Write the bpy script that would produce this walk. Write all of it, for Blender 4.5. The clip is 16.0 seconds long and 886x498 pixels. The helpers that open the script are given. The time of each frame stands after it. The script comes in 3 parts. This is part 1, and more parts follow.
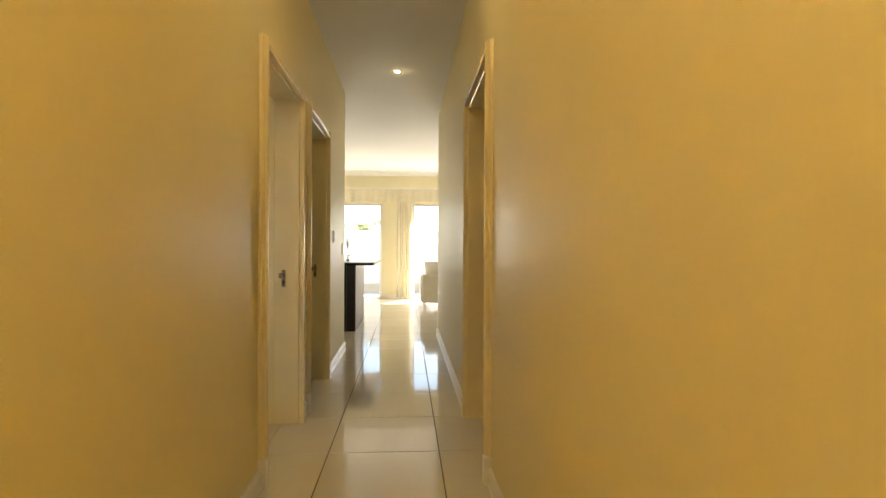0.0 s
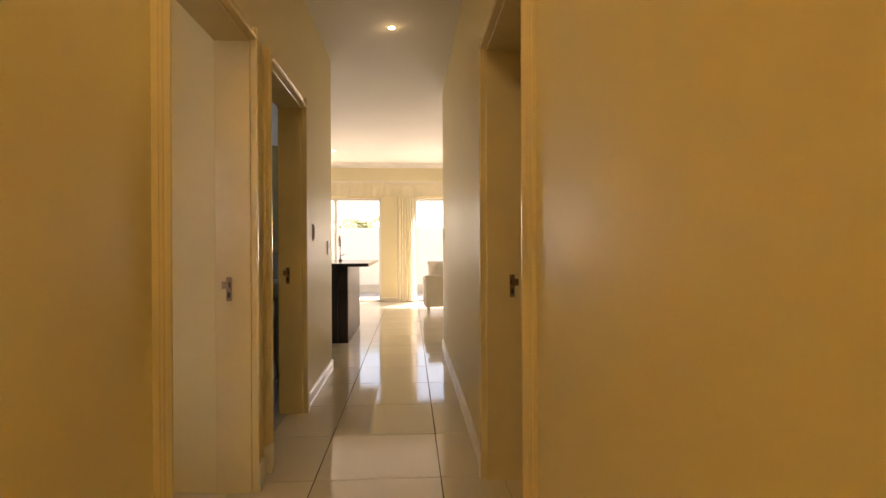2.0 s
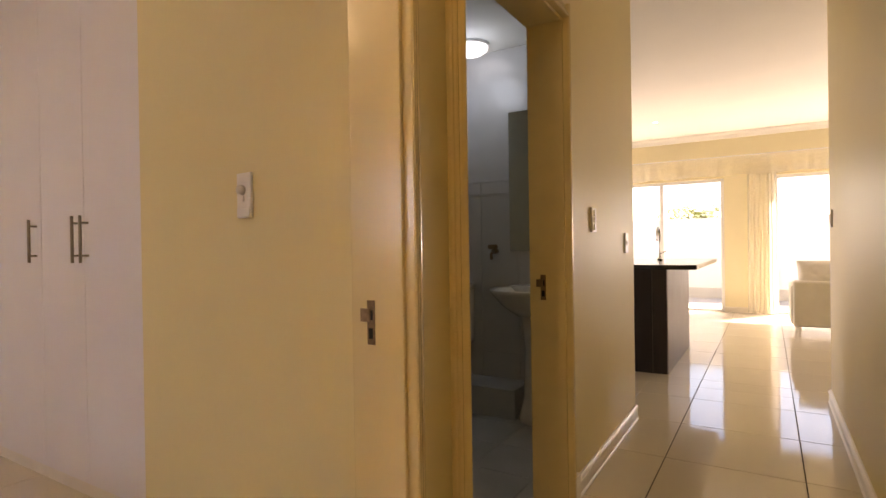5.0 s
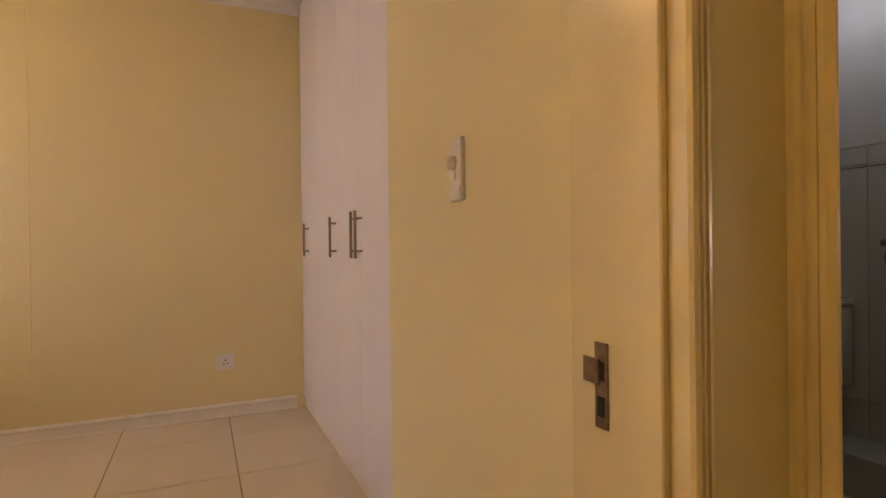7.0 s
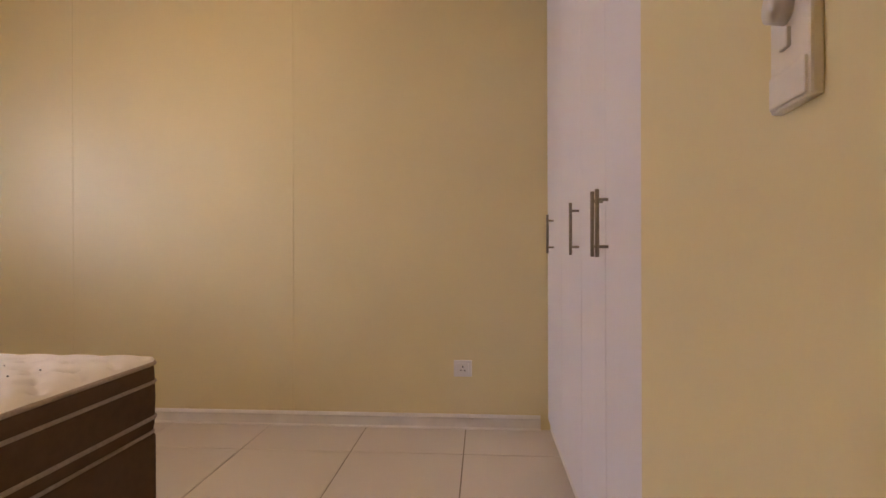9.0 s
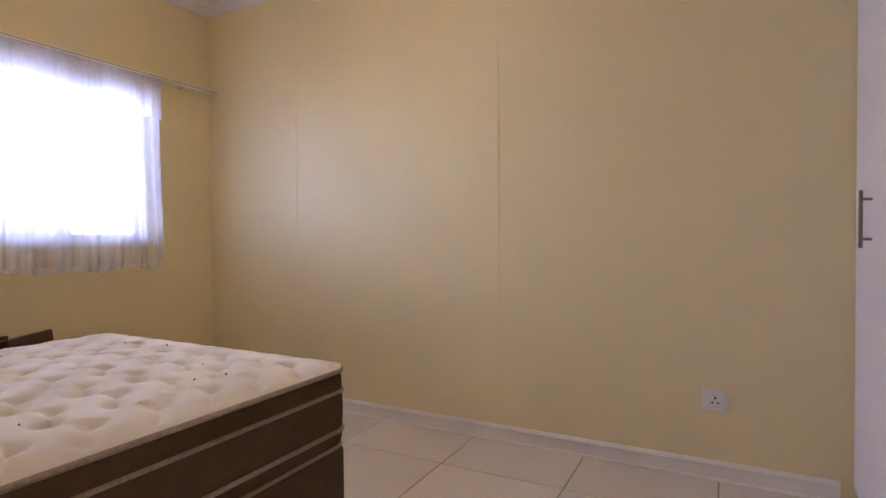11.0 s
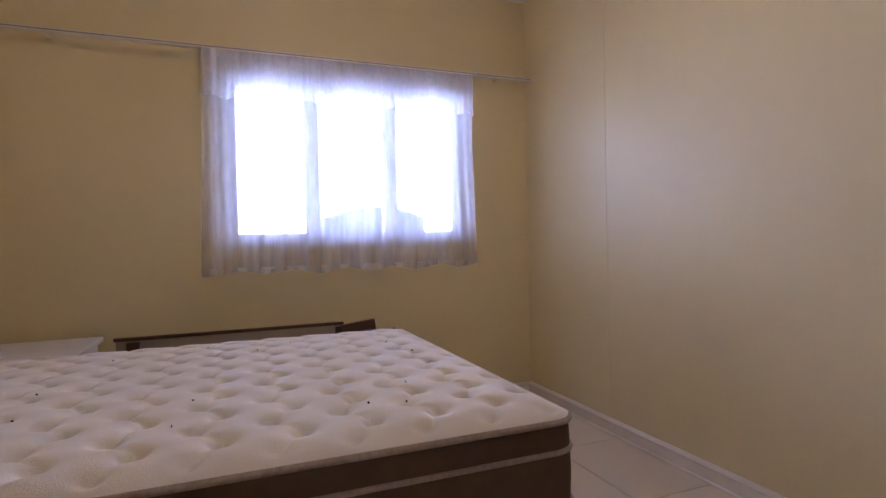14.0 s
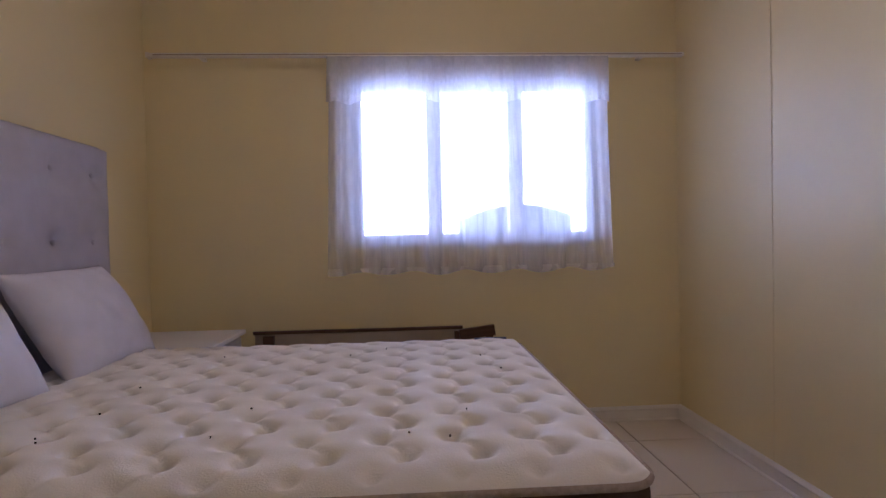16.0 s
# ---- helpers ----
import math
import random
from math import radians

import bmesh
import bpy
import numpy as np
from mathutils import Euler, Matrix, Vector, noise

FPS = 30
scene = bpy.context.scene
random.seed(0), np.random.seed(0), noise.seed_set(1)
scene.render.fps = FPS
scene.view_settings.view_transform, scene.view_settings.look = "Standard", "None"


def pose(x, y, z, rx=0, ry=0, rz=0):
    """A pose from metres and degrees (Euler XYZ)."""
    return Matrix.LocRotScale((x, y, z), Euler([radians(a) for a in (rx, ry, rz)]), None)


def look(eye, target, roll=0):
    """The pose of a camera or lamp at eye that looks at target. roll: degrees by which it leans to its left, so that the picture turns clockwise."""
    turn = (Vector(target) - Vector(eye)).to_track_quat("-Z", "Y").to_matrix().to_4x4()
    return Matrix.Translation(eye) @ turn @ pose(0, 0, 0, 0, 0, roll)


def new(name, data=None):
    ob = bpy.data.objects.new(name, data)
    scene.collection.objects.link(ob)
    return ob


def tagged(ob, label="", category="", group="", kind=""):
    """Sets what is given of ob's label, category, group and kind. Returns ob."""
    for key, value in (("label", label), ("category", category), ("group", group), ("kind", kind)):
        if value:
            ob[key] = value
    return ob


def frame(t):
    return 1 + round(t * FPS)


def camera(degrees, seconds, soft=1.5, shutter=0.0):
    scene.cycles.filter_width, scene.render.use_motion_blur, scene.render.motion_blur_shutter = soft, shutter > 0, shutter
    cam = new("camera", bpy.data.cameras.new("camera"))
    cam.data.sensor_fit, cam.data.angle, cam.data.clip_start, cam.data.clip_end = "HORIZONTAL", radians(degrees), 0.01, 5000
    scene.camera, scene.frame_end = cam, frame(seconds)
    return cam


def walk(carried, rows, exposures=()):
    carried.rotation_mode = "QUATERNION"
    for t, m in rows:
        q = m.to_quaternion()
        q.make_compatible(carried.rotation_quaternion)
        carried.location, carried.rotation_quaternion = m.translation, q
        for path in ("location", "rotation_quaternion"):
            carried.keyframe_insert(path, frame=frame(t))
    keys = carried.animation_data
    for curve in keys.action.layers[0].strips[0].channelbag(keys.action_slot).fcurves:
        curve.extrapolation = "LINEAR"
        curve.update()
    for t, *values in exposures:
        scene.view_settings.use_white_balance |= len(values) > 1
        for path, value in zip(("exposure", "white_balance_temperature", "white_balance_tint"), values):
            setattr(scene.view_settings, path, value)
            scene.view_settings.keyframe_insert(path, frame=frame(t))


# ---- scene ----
cam = camera(79.4, 16.0)
ROWS = [
    (0, -0.001, -0.060, 1.110, -0.05, -0.26, -3.88),
    (0.5, -0.007, 0.164, 1.108, -0.24, -0.18, -3.80),
    (1, -0.017, 0.402, 1.116, -0.17, -0.01, -3.84),
    (1.5, -0.003, 0.640, 1.115, -0.23, 0.16, -3.81),
    (2, 0.038, 0.909, 1.103, -0.21, 0.23, -3.51),
    (2.5, 0.071, 1.163, 1.096, -0.20, -0.03, -1.84),
    (3, 0.090, 1.408, 1.093, -0.27, 0.57, 1.92),
    (5.5, 0.002, 2.527, 1.100, -0.44, 0.70, 41.61),
    (6, -0.075, 2.674, 1.087, -0.53, 0.70, 51.93),
    (6.5, -0.171, 2.801, 1.086, -0.26, 0.82, 59.37),
    (7, -0.250, 2.898, 1.092, -0.13, 0.70, 65.59),
    (7.5, -0.375, 3.007, 1.089, -0.20, 0.74, 71.70),
    (8, -0.498, 3.117, 1.083, 0.00, 0.32, 81.02),
    (8.5, -0.664, 3.168, 1.075, -0.12, 0.19, 88.44),
    (9, -0.845, 3.156, 1.078, -0.07, 0.18, 94.23),
    (9.5, -0.976, 3.118, 1.095, -0.48, 0.14, 100.46),
    (12, -1.645, 3.039, 1.101, -1.10, 0.48, 128.25),
    (12.5, -1.789, 2.998, 1.078, -1.04, 0.34, 134.11),
    (13, -1.921, 2.971, 1.073, -1.25, 0.52, 143.18),
    (13.5, -2.047, 2.968, 1.081, -1.24, 0.99, 151.81),
    (14, -2.121, 2.970, 1.080, -0.88, 1.21, 158.41),
    (14.5, -2.212, 2.947, 1.080, -1.04, 1.22, 163.24),
    (15, -2.314, 2.905, 1.093, -0.89, 1.16, 168.64),
    (15.5, -2.397, 2.872, 1.097, -0.89, 1.11, 172.66),
    (16, -2.450, 2.853, 1.110, -1.03, 1.21, 176.81),
]
walk(cam, [(t, pose(x, y, z, 90 + pitch, roll, yaw)) for t, x, y, z, pitch, roll, yaw in ROWS],
     exposures=[(0, 1.97, 7050, 8), (2.5, 1.6, 8550, 26), (5.5, 1.95, 8300, 28), (7, 1.98, 8700, 32), (9, 2.05, 6950, 31), (12.5, 2.05, 5650, 34), (14, 1.62, 5500, 36), (16, 1.35, 5350, 36)])

# ---- light ----
world = bpy.data.worlds.new("sky")
scene.world = world
world.use_nodes = True
wn = world.node_tree.nodes
sky = wn.new("ShaderNodeTexSky")
sky.sky_type, sky.sun_disc, sky.sun_elevation, sky.sun_rotation = "NISHITA", False, radians(51), radians(34)
world.node_tree.links.new(sky.outputs["Color"], wn["Background"].inputs["Color"])
wn["Background"].inputs["Strength"].default_value = 0.15


def lamp(name, kind, m, energy, color, size=0.1, size_y=None, angle=None):
    data = bpy.data.lights.new(name, kind)
    data.energy, data.color = energy, color
    if kind == "AREA":
        data.shape, data.size, data.size_y = "RECTANGLE", size, size_y or size
    elif kind == "SUN":
        data.angle = angle
    else:
        data.shadow_soft_size = size
    ob = new(name, data)
    ob.matrix_world = m
    return ob


lamp("sun", "SUN", look((4, 6, 9), (0, 0, 0)), 5.0, (1, 0.95, 0.88), angle=radians(0.5))
# daylight standing in the part of the wide patio opening
lamp("patio_daylight", "AREA", look((1.55, 11.76, 0.80), (0.0, 5, 0.75)), 21, (1.0, 0.98, 0.96), 1.2, 1.4)
lamp("patio_daylight", "AREA", look((-2.2, 11.76, 1.05), (0.3, 4, 0.9)), 12, (1.0, 0.98, 0.94), 0.36, 2.0)
# warm lamps of the house
WARM = (1.0, 0.77, 0.43)
HALL_WARM = (1.0, 0.80, 0.50)
lamp("bedroom_bulb", "POINT", pose(-2.6, 1.45, 2.60), 0.85, WARM, 0.09)
lamp("hall_bulb", "POINT", pose(-0.10, 5.05, 2.74), 0.08, WARM, 0.04)
# unseen bulb, added to brighten the door jambs
lamp("hall_bulb", "POINT", pose(-0.10, 2.25, 2.74), 1.4, HALL_WARM, 0.04)
lamp("hall_bulb", "POINT", pose(-0.38, -0.35, 2.74), 8.8, HALL_WARM, 0.05)
# dome's bulb, tinted blue to stand in for daylight and lowered to spread evenly
lamp("bathroom_bulb_daylight", "POINT", pose(-1.60, 5.38, 2.22), 0.75, (0.58, 0.78, 1.0), 0.12)

# ---- materials ----


def mat(name, color, rough=0.5, metal=0.0, vary=0.06, scale=3.0, grain=0.0, grain_scale=120.0, spec=0.5, coat=0.0, random_part=0.0, stretch=(1, 1, 1)):
    """A principled material with large blotches, fine relief and, for loose pieces, a change of tone from piece to piece."""
    m = bpy.data.materials.new(name)
    m.use_nodes = True
    t = m.node_tree
    n, lk = t.nodes, t.links
    b = n["Principled BSDF"]
    b.inputs["Roughness"].default_value, b.inputs["Metallic"].default_value = rough, metal
    b.inputs["Specular IOR Level"].default_value, b.inputs["Coat Weight"].default_value = spec, coat
    b.inputs["Coat Roughness"].default_value = 0.12
    co = n.new("ShaderNodeTexCoord")
    mp = n.new("ShaderNodeMapping")
    mp.inputs["Scale"].default_value = stretch
    lk.new(co.outputs["Object"], mp.inputs["Vector"])
    big = n.new("ShaderNodeTexNoise")
    big.inputs["Scale"].default_value, big.inputs["Detail"].default_value = scale, 5
    lk.new(mp.outputs["Vector"], big.inputs["Vector"])
    ramp = n.new("ShaderNodeMapRange")
    ramp.inputs["From Min"].default_value, ramp.inputs["From Max"].default_value = 0.3, 0.7
    ramp.inputs["To Min"].default_value, ramp.inputs["To Max"].default_value = 1 - vary, 1 + vary
    lk.new(big.outputs["Fac"], ramp.inputs["Value"])
    value = ramp.outputs["Result"]
    if random_part:
        info = n.new("ShaderNodeObjectInfo")
        r2 = n.new("ShaderNodeMapRange")
        r2.inputs["To Min"].default_value, r2.inputs["To Max"].default_value = 1 - random_part, 1 + random_part
        lk.new(info.outputs["Random"], r2.inputs["Value"])
        mul = n.new("ShaderNodeMath")
        mul.operation = "MULTIPLY"
        lk.new(value, mul.inputs[0])
        lk.new(r2.outputs["Result"], mul.inputs[1])
        value = mul.outputs["Value"]
    hsv = n.new("ShaderNodeHueSaturation")
    hsv.inputs["Color"].default_value = (*color, 1)
    lk.new(value, hsv.inputs["Value"])
    lk.new(hsv.outputs["Color"], b.inputs["Base Color"])
    if random_part:
        return m
    rr = n.new("ShaderNodeMapRange")
    rr.inputs["To Min"].default_value, rr.inputs["To Max"].default_value = rough * 0.8, min(1, rough * 1.25)
    lk.new(big.outputs["Fac"], rr.inputs["Value"])
    lk.new(rr.outputs["Result"], b.inputs["Roughness"])
    if grain:
        fine = n.new("ShaderNodeTexNoise")
        fine.inputs["Scale"].default_value, fine.inputs["Detail"].default_value = grain_scale, 3
        lk.new(mp.outputs["Vector"], fine.inputs["Vector"])
        bump = n.new("ShaderNodeBump")
        bump.inputs["Strength"].default_value, bump.inputs["Distance"].default_value = grain, 0.004
        lk.new(fine.outputs["Fac"], bump.inputs["Height"])
        lk.new(bump.outputs["Normal"], b.inputs["Normal"])
    return m


def glow(name, color, strength):
    m = bpy.data.materials.new(name)
    m.use_nodes = True
    b = m.node_tree.nodes["Principled BSDF"]
    b.inputs["Base Color"].default_value = (*color, 1)
    b.inputs["Emission Color"].default_value, b.inputs["Emission Strength"].default_value = (*color, 1), strength
    return m


def sheer(name, color, through_share):
    """Thin voile: part open weave, part cloth that lets light through."""
    m = bpy.data.materials.new(name)
    m.use_nodes = True
    t = m.node_tree
    n, lk = t.nodes, t.links
    clear, thin, face, mix, mix2 = (n.new("ShaderNodeBsdfTransparent"), n.new("ShaderNodeBsdfTranslucent"), n.new("ShaderNodeBsdfDiffuse"),
                                    n.new("ShaderNodeMixShader"), n.new("ShaderNodeMixShader"))
    thin.inputs["Color"].default_value = face.inputs["Color"].default_value = (*color, 1)
    weave = n.new("ShaderNodeTexNoise")
    weave.inputs["Scale"].default_value = 9
    rng = n.new("ShaderNodeMapRange")
    rng.inputs["To Min"].default_value, rng.inputs["To Max"].default_value = 1 - through_share - 0.1, 1 - through_share + 0.1
    lk.new(weave.outputs["Fac"], rng.inputs["Value"])
    mix.inputs["Fac"].default_value = 0.1
    lk.new(thin.outputs[0], mix.inputs[1])
    lk.new(face.outputs[0], mix.inputs[2])
    lk.new(rng.outputs["Result"], mix2.inputs["Fac"])
    lk.new(clear.outputs[0], mix2.inputs[1])
    lk.new(mix.outputs[0], mix2.inputs[2])
    lk.new(mix2.outputs[0], n["Material Output"].inputs["Surface"])
    return m


def glass(name):
    m = bpy.data.materials.new(name)
    m.use_nodes = True
    t = m.node_tree
    n, lk = t.nodes, t.links
    a, g, mix, fr = n.new("ShaderNodeBsdfTransparent"), n.new("ShaderNodeBsdfGlossy"), n.new("ShaderNodeMixShader"), n.new("ShaderNodeFresnel")
    g.inputs["Roughness"].default_value = 0.02
    lk.new(fr.outputs[0], mix.inputs[0])
    lk.new(a.outputs[0], mix.inputs[1])
    lk.new(g.outputs[0], mix.inputs[2])
    lk.new(mix.outputs[0], n["Material Output"].inputs["Surface"])
    return m


WALL = mat("cream_wall_paint", (0.80, 0.685, 0.375), 0.45, spec=0.36, vary=0.03, scale=1.4, grain=0.10, grain_scale=60)
# the hall cream again, paled in its colour where daylight washes the living room
WALL_DAYLIT = mat("daylit_cream_wall_paint", (0.80, 0.725, 0.50), 0.45, spec=0.36, vary=0.03, scale=1.4, grain=0.10, grain_scale=60)
CEIL = mat("white_ceiling_paint", (0.80, 0.78, 0.74), 0.8, vary=0.03, scale=1.0, grain=0.08)
TRIM = mat("cream_gloss_enamel", (0.80, 0.67, 0.38), 0.20, vary=0.04, scale=5, grain=0.06, grain_scale=30)
SKIRT = mat("white_skirting_enamel", (0.80, 0.75, 0.66), 0.3, vary=0.05, scale=6, grain=0.05, grain_scale=40)
TILE = mat("polished_porcelain", (0.72, 0.66, 0.55), 0.07, vary=0.012, scale=2, random_part=0.03, spec=0.55)
TILE_MATT = mat("satin_porcelain", (0.72, 0.65, 0.54), 0.26, vary=0.012, scale=2, random_part=0.03)
TILE_GREY = mat("grey_ceramic", (0.50, 0.52, 0.54), 0.22, vary=0.06, scale=4, random_part=0.04)
WALL_TILE = mat("pale_wall_ceramic", (0.55, 0.55, 0.55), 0.18, vary=0.04, scale=4, random_part=0.03)
GROUT = mat("dark_grout", (0.10, 0.085, 0.065), 0.9, vary=0.2, scale=20)
GROUT_TAN = mat("tan_grout", (0.26, 0.21, 0.15), 0.9, vary=0.2, scale=20)
GROUT_PALE = mat("pale_grout", (0.42, 0.42, 0.42), 0.9, vary=0.1, scale=20)
WHITE = mat("white_cupboard_melamine", (0.80, 0.77, 0.78), 0.38, vary=0.02, scale=3, grain=0.04, grain_scale=200)
PLASTIC = mat("white_switch_plastic", (0.80, 0.76, 0.70), 0.32, vary=0.02, scale=30)
STEEL = mat("brushed_steel", (0.30, 0.26, 0.21), 0.32, metal=1.0, vary=0.1, scale=60)
BRASSY = mat("tarnished_brass", (0.28, 0.19, 0.11), 0.38, metal=0.9, vary=0.2, scale=80)
CHROME = mat("chrome", (0.7, 0.7, 0.7), 0.1, metal=1.0, vary=0.02)
HOLE = mat("dark_recess", (0.02, 0.016, 0.012), 0.8, vary=0.2)
KNIT = mat("cream_mattress_knit", (0.84, 0.80, 0.72), 0.9, vary=0.04, scale=8, grain=0.35, grain_scale=260, spec=0.1)
BROWN = mat("brown_woven_border", (0.125, 0.078, 0.048), 0.9, vary=0.12, scale=25, grain=0.5, grain_scale=320, spec=0.1)
PIPING = mat("taupe_cord", (0.40, 0.32, 0.25), 0.8, vary=0.15, scale=90, grain=0.5, grain_scale=300, spec=0.1)
LABEL = mat("blue_cloth_label", (0.09, 0.12, 0.22), 0.8, vary=0.1)
HEAD = mat("grey_headboard_fabric", (0.52, 0.50, 0.55), 0.9, vary=0.05, scale=12, grain=0.4, grain_scale=300, spec=0.1)
PILLOW = mat("pale_pillow_cotton", (0.72, 0.70, 0.74), 0.9, vary=0.05, scale=10, grain=0.2, grain_scale=200, spec=0.1)
WOOD = mat("dark_brown_wood", (0.10, 0.052, 0.03), 0.45, vary=0.25, scale=5, grain=0.2, grain_scale=40, stretch=(1, 14, 14))
PALE_WOOD = mat("pale_board", (0.42, 0.34, 0.25), 0.6, vary=0.1, scale=5)
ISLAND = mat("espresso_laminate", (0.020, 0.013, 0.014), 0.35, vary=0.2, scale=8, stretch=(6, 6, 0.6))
ISLAND_SIDE = mat("plum_grey_island_side", (0.16, 0.13, 0.14), 0.4, vary=0.1, scale=8)
GRANITE = mat("black_granite", (0.02, 0.019, 0.02), 0.1, vary=0.5, scale=180)
LEATHER = mat("white_leather", (0.78, 0.74, 0.66), 0.42, vary=0.04, scale=8, grain=0.25, grain_scale=140)
PORCELAIN = mat("white_sanitary_porcelain", (0.72, 0.73, 0.74), 0.1, vary=0.02)
RENDER = mat("white_outdoor_plaster", (0.80, 0.79, 0.77), 0.9, vary=0.05, scale=2, grain=0.2)
PAVING = mat("pale_paving", (0.55, 0.52, 0.47), 0.85, vary=0.08, scale=4)
FRAME = mat("white_window_enamel", (0.80, 0.80, 0.82), 0.35, vary=0.02)
ROOF = mat("grey_roof_sheet", (0.20, 0.20, 0.21), 0.7, vary=0.1)
LEAF = mat("palm_leaf", (0.16, 0.20, 0.035), 0.6, vary=0.3, scale=12)
CANVAS = mat("blue_grey_canvas", (0.07, 0.08, 0.11), 0.8, vary=0.08, scale=6)
BLACK = mat("black_specks", (0.02, 0.02, 0.02), 0.9)
VOILE = sheer("white_voile", (0.82, 0.84, 0.92), 0.57)
VOILE_THICK = sheer("gathered_voile", (0.84, 0.85, 0.92), 0.46)
VOILE_CREAM = sheer("cream_voile", (0.88, 0.86, 0.80), 0.45)
GLASS = glass("window_glass")
MIRROR = mat("mirror_glass", (0.80, 0.88, 0.90), 0.02, metal=1.0, vary=0.0)
BULB = glow("warm_bulb", (1.0, 0.85, 0.6), 14)
DOME = glow("opal_dome", (0.85, 0.93, 1.0), 0.4)
DAY_GLOW = glow("daylight_stand_in_glow", (0.63, 0.77, 1.0), 3.3)
OPAL = glow("warm_opal_dome", (1.0, 0.75, 0.42), 5)

# ---- shapes ----


def box(bm, x0, x1, y0, y1, z0, z1, bevel=0.0, segments=2):
    made = bmesh.ops.create_cube(bm, size=1)["verts"]
    for v in made:
        v.co = ((x0 + x1) / 2 + v.co.x * (x1 - x0), (y0 + y1) / 2 + v.co.y * (y1 - y0), (z0 + z1) / 2 + v.co.z * (z1 - z0))
    if bevel:
        edges = list({e for v in made for e in v.link_edges})
        bmesh.ops.bevel(bm, geom=edges, offset=bevel, segments=segments, profile=0.6, affect="EDGES")
    return bm


def cyl(bm, a, b, r, r2=None, sides=20):
    a, b = Vector(a), Vector(b)
    m = Matrix.Translation((a + b) / 2) @ (b - a).to_track_quat("Z", "Y").to_matrix().to_4x4()
    bmesh.ops.create_cone(bm, cap_ends=True, segments=sides, radius1=r, radius2=r if r2 is None else r2, depth=(b - a).length, matrix=m)
    return bm


def B(*a, **k):
    return box(bmesh.new(), *a, **k)


def C(*a, **k):
    return cyl(bmesh.new(), *a, **k)


def lathe(profile, at=(0, 0, 0), sides=32, sx=1.0, sy=1.0):
    bm = bmesh.new()
    rings = [[bm.verts.new((at[0] + r * sx * math.cos(2 * math.pi * i / sides), at[1] + r * sy * math.sin(2 * math.pi * i / sides), at[2] + z))
              for i in range(sides)] for r, z in profile]
    for p, q in zip(rings, rings[1:]):
        for i in range(sides):
            bm.faces.new((p[i], p[(i + 1) % sides], q[(i + 1) % sides], q[i]))
    bm.faces.new(rings[0][::-1])
    bm.faces.new(rings[-1])
    return bm


def extrude_profile(points, place, length):
    """A moulding: points (a, b) of its section, run along its length; place(a, b, s) gives the spot."""
    bm = bmesh.new()
    ends = [[bm.verts.new(place(a, b, s)) for a, b in points] for s in length]
    k = len(points)
    for i in range(k):
        bm.faces.new((ends[0][i], ends[0][(i + 1) % k], ends[1][(i + 1) % k], ends[1][i]))
    bm.faces.new(ends[0][::-1])
    bm.faces.new(ends[1])
    bmesh.ops.recalc_face_normals(bm, faces=bm.faces)
    return bm


def tube(points, r, sides=12):
    bm = bmesh.new()
    pts = [Vector(p) for p in points]
    rings = []
    for i, p in enumerate(pts):
        d = (pts[min(i + 1, len(pts) - 1)] - pts[max(i - 1, 0)]).normalized()
        q = d.to_track_quat("Z", "Y")
        rings.append([bm.verts.new(p + q @ Vector((r * math.cos(2 * math.pi * j / sides), r * math.sin(2 * math.pi * j / sides), 0))) for j in range(sides)])
    for a, b in zip(rings, rings[1:]):
        for j in range(sides):
            bm.faces.new((a[j], a[(j + 1) % sides], b[(j + 1) % sides], b[j]))
    bm.faces.new(rings[0][::-1])
    bm.faces.new(rings[-1])
    return bm


def part(name, bm, material, parent=None, label="", smooth=False):
    me = bpy.data.meshes.new(name)
    bmesh.ops.recalc_face_normals(bm, faces=bm.faces)
    bm.to_mesh(me)
    bm.free()
    me.materials.append(material)
    if smooth:
        for p in me.polygons:
            p.use_smooth = True
    ob = new(name, me)
    ob.parent = parent
    if label:
        ob["label"] = label
    return ob


def thing(name, label, category, group="", kind=""):
    return tagged(new(name), label, category, group, kind)


def solid_wall(name, axis, a0, a1, u0, u1, z0, z1, holes, material, label):
    """A wall of thickness a0..a1 across axis, running u0..u1, with holes (u0, u1, z0, z1) cut through it."""
    bm = bmesh.new()
    us = sorted({u0, u1, *[h[0] for h in holes], *[h[1] for h in holes]})
    zs = sorted({z0, z1, *[h[2] for h in holes], *[h[3] for h in holes]})

    def full(i, k):
        if not (0 <= i < len(us) - 1 and 0 <= k < len(zs) - 1):
            return False
        um, zm = (us[i] + us[i + 1]) / 2, (zs[k] + zs[k + 1]) / 2
        return not any(h[0] < um < h[1] and h[2] < zm < h[3] for h in holes)

    def v(a, u, z):
        return bm.verts.new((a, u, z) if axis == "x" else (u, a, z))
    for i in range(len(us) - 1):
        for k in range(len(zs) - 1):
            if not full(i, k):
                continue
            p, q, r, s = us[i], us[i + 1], zs[k], zs[k + 1]
            for a in (a0, a1):
                bm.faces.new([v(a, p, r), v(a, q, r), v(a, q, s), v(a, p, s)])
            for di, dk, e in ((-1, 0, ((p, r), (p, s))), (1, 0, ((q, r), (q, s))), (0, -1, ((p, r), (q, r))), (0, 1, ((p, s), (q, s)))):
                if not full(i + di, k + dk):
                    (e1, f1), (e2, f2) = e
                    bm.faces.new([v(a0, e1, f1), v(a1, e1, f1), v(a1, e2, f2), v(a0, e2, f2)])
    bmesh.ops.remove_doubles(bm, verts=bm.verts, dist=1e-5)
    return tagged(part(name, bm, material), label, "wall", kind="structure")


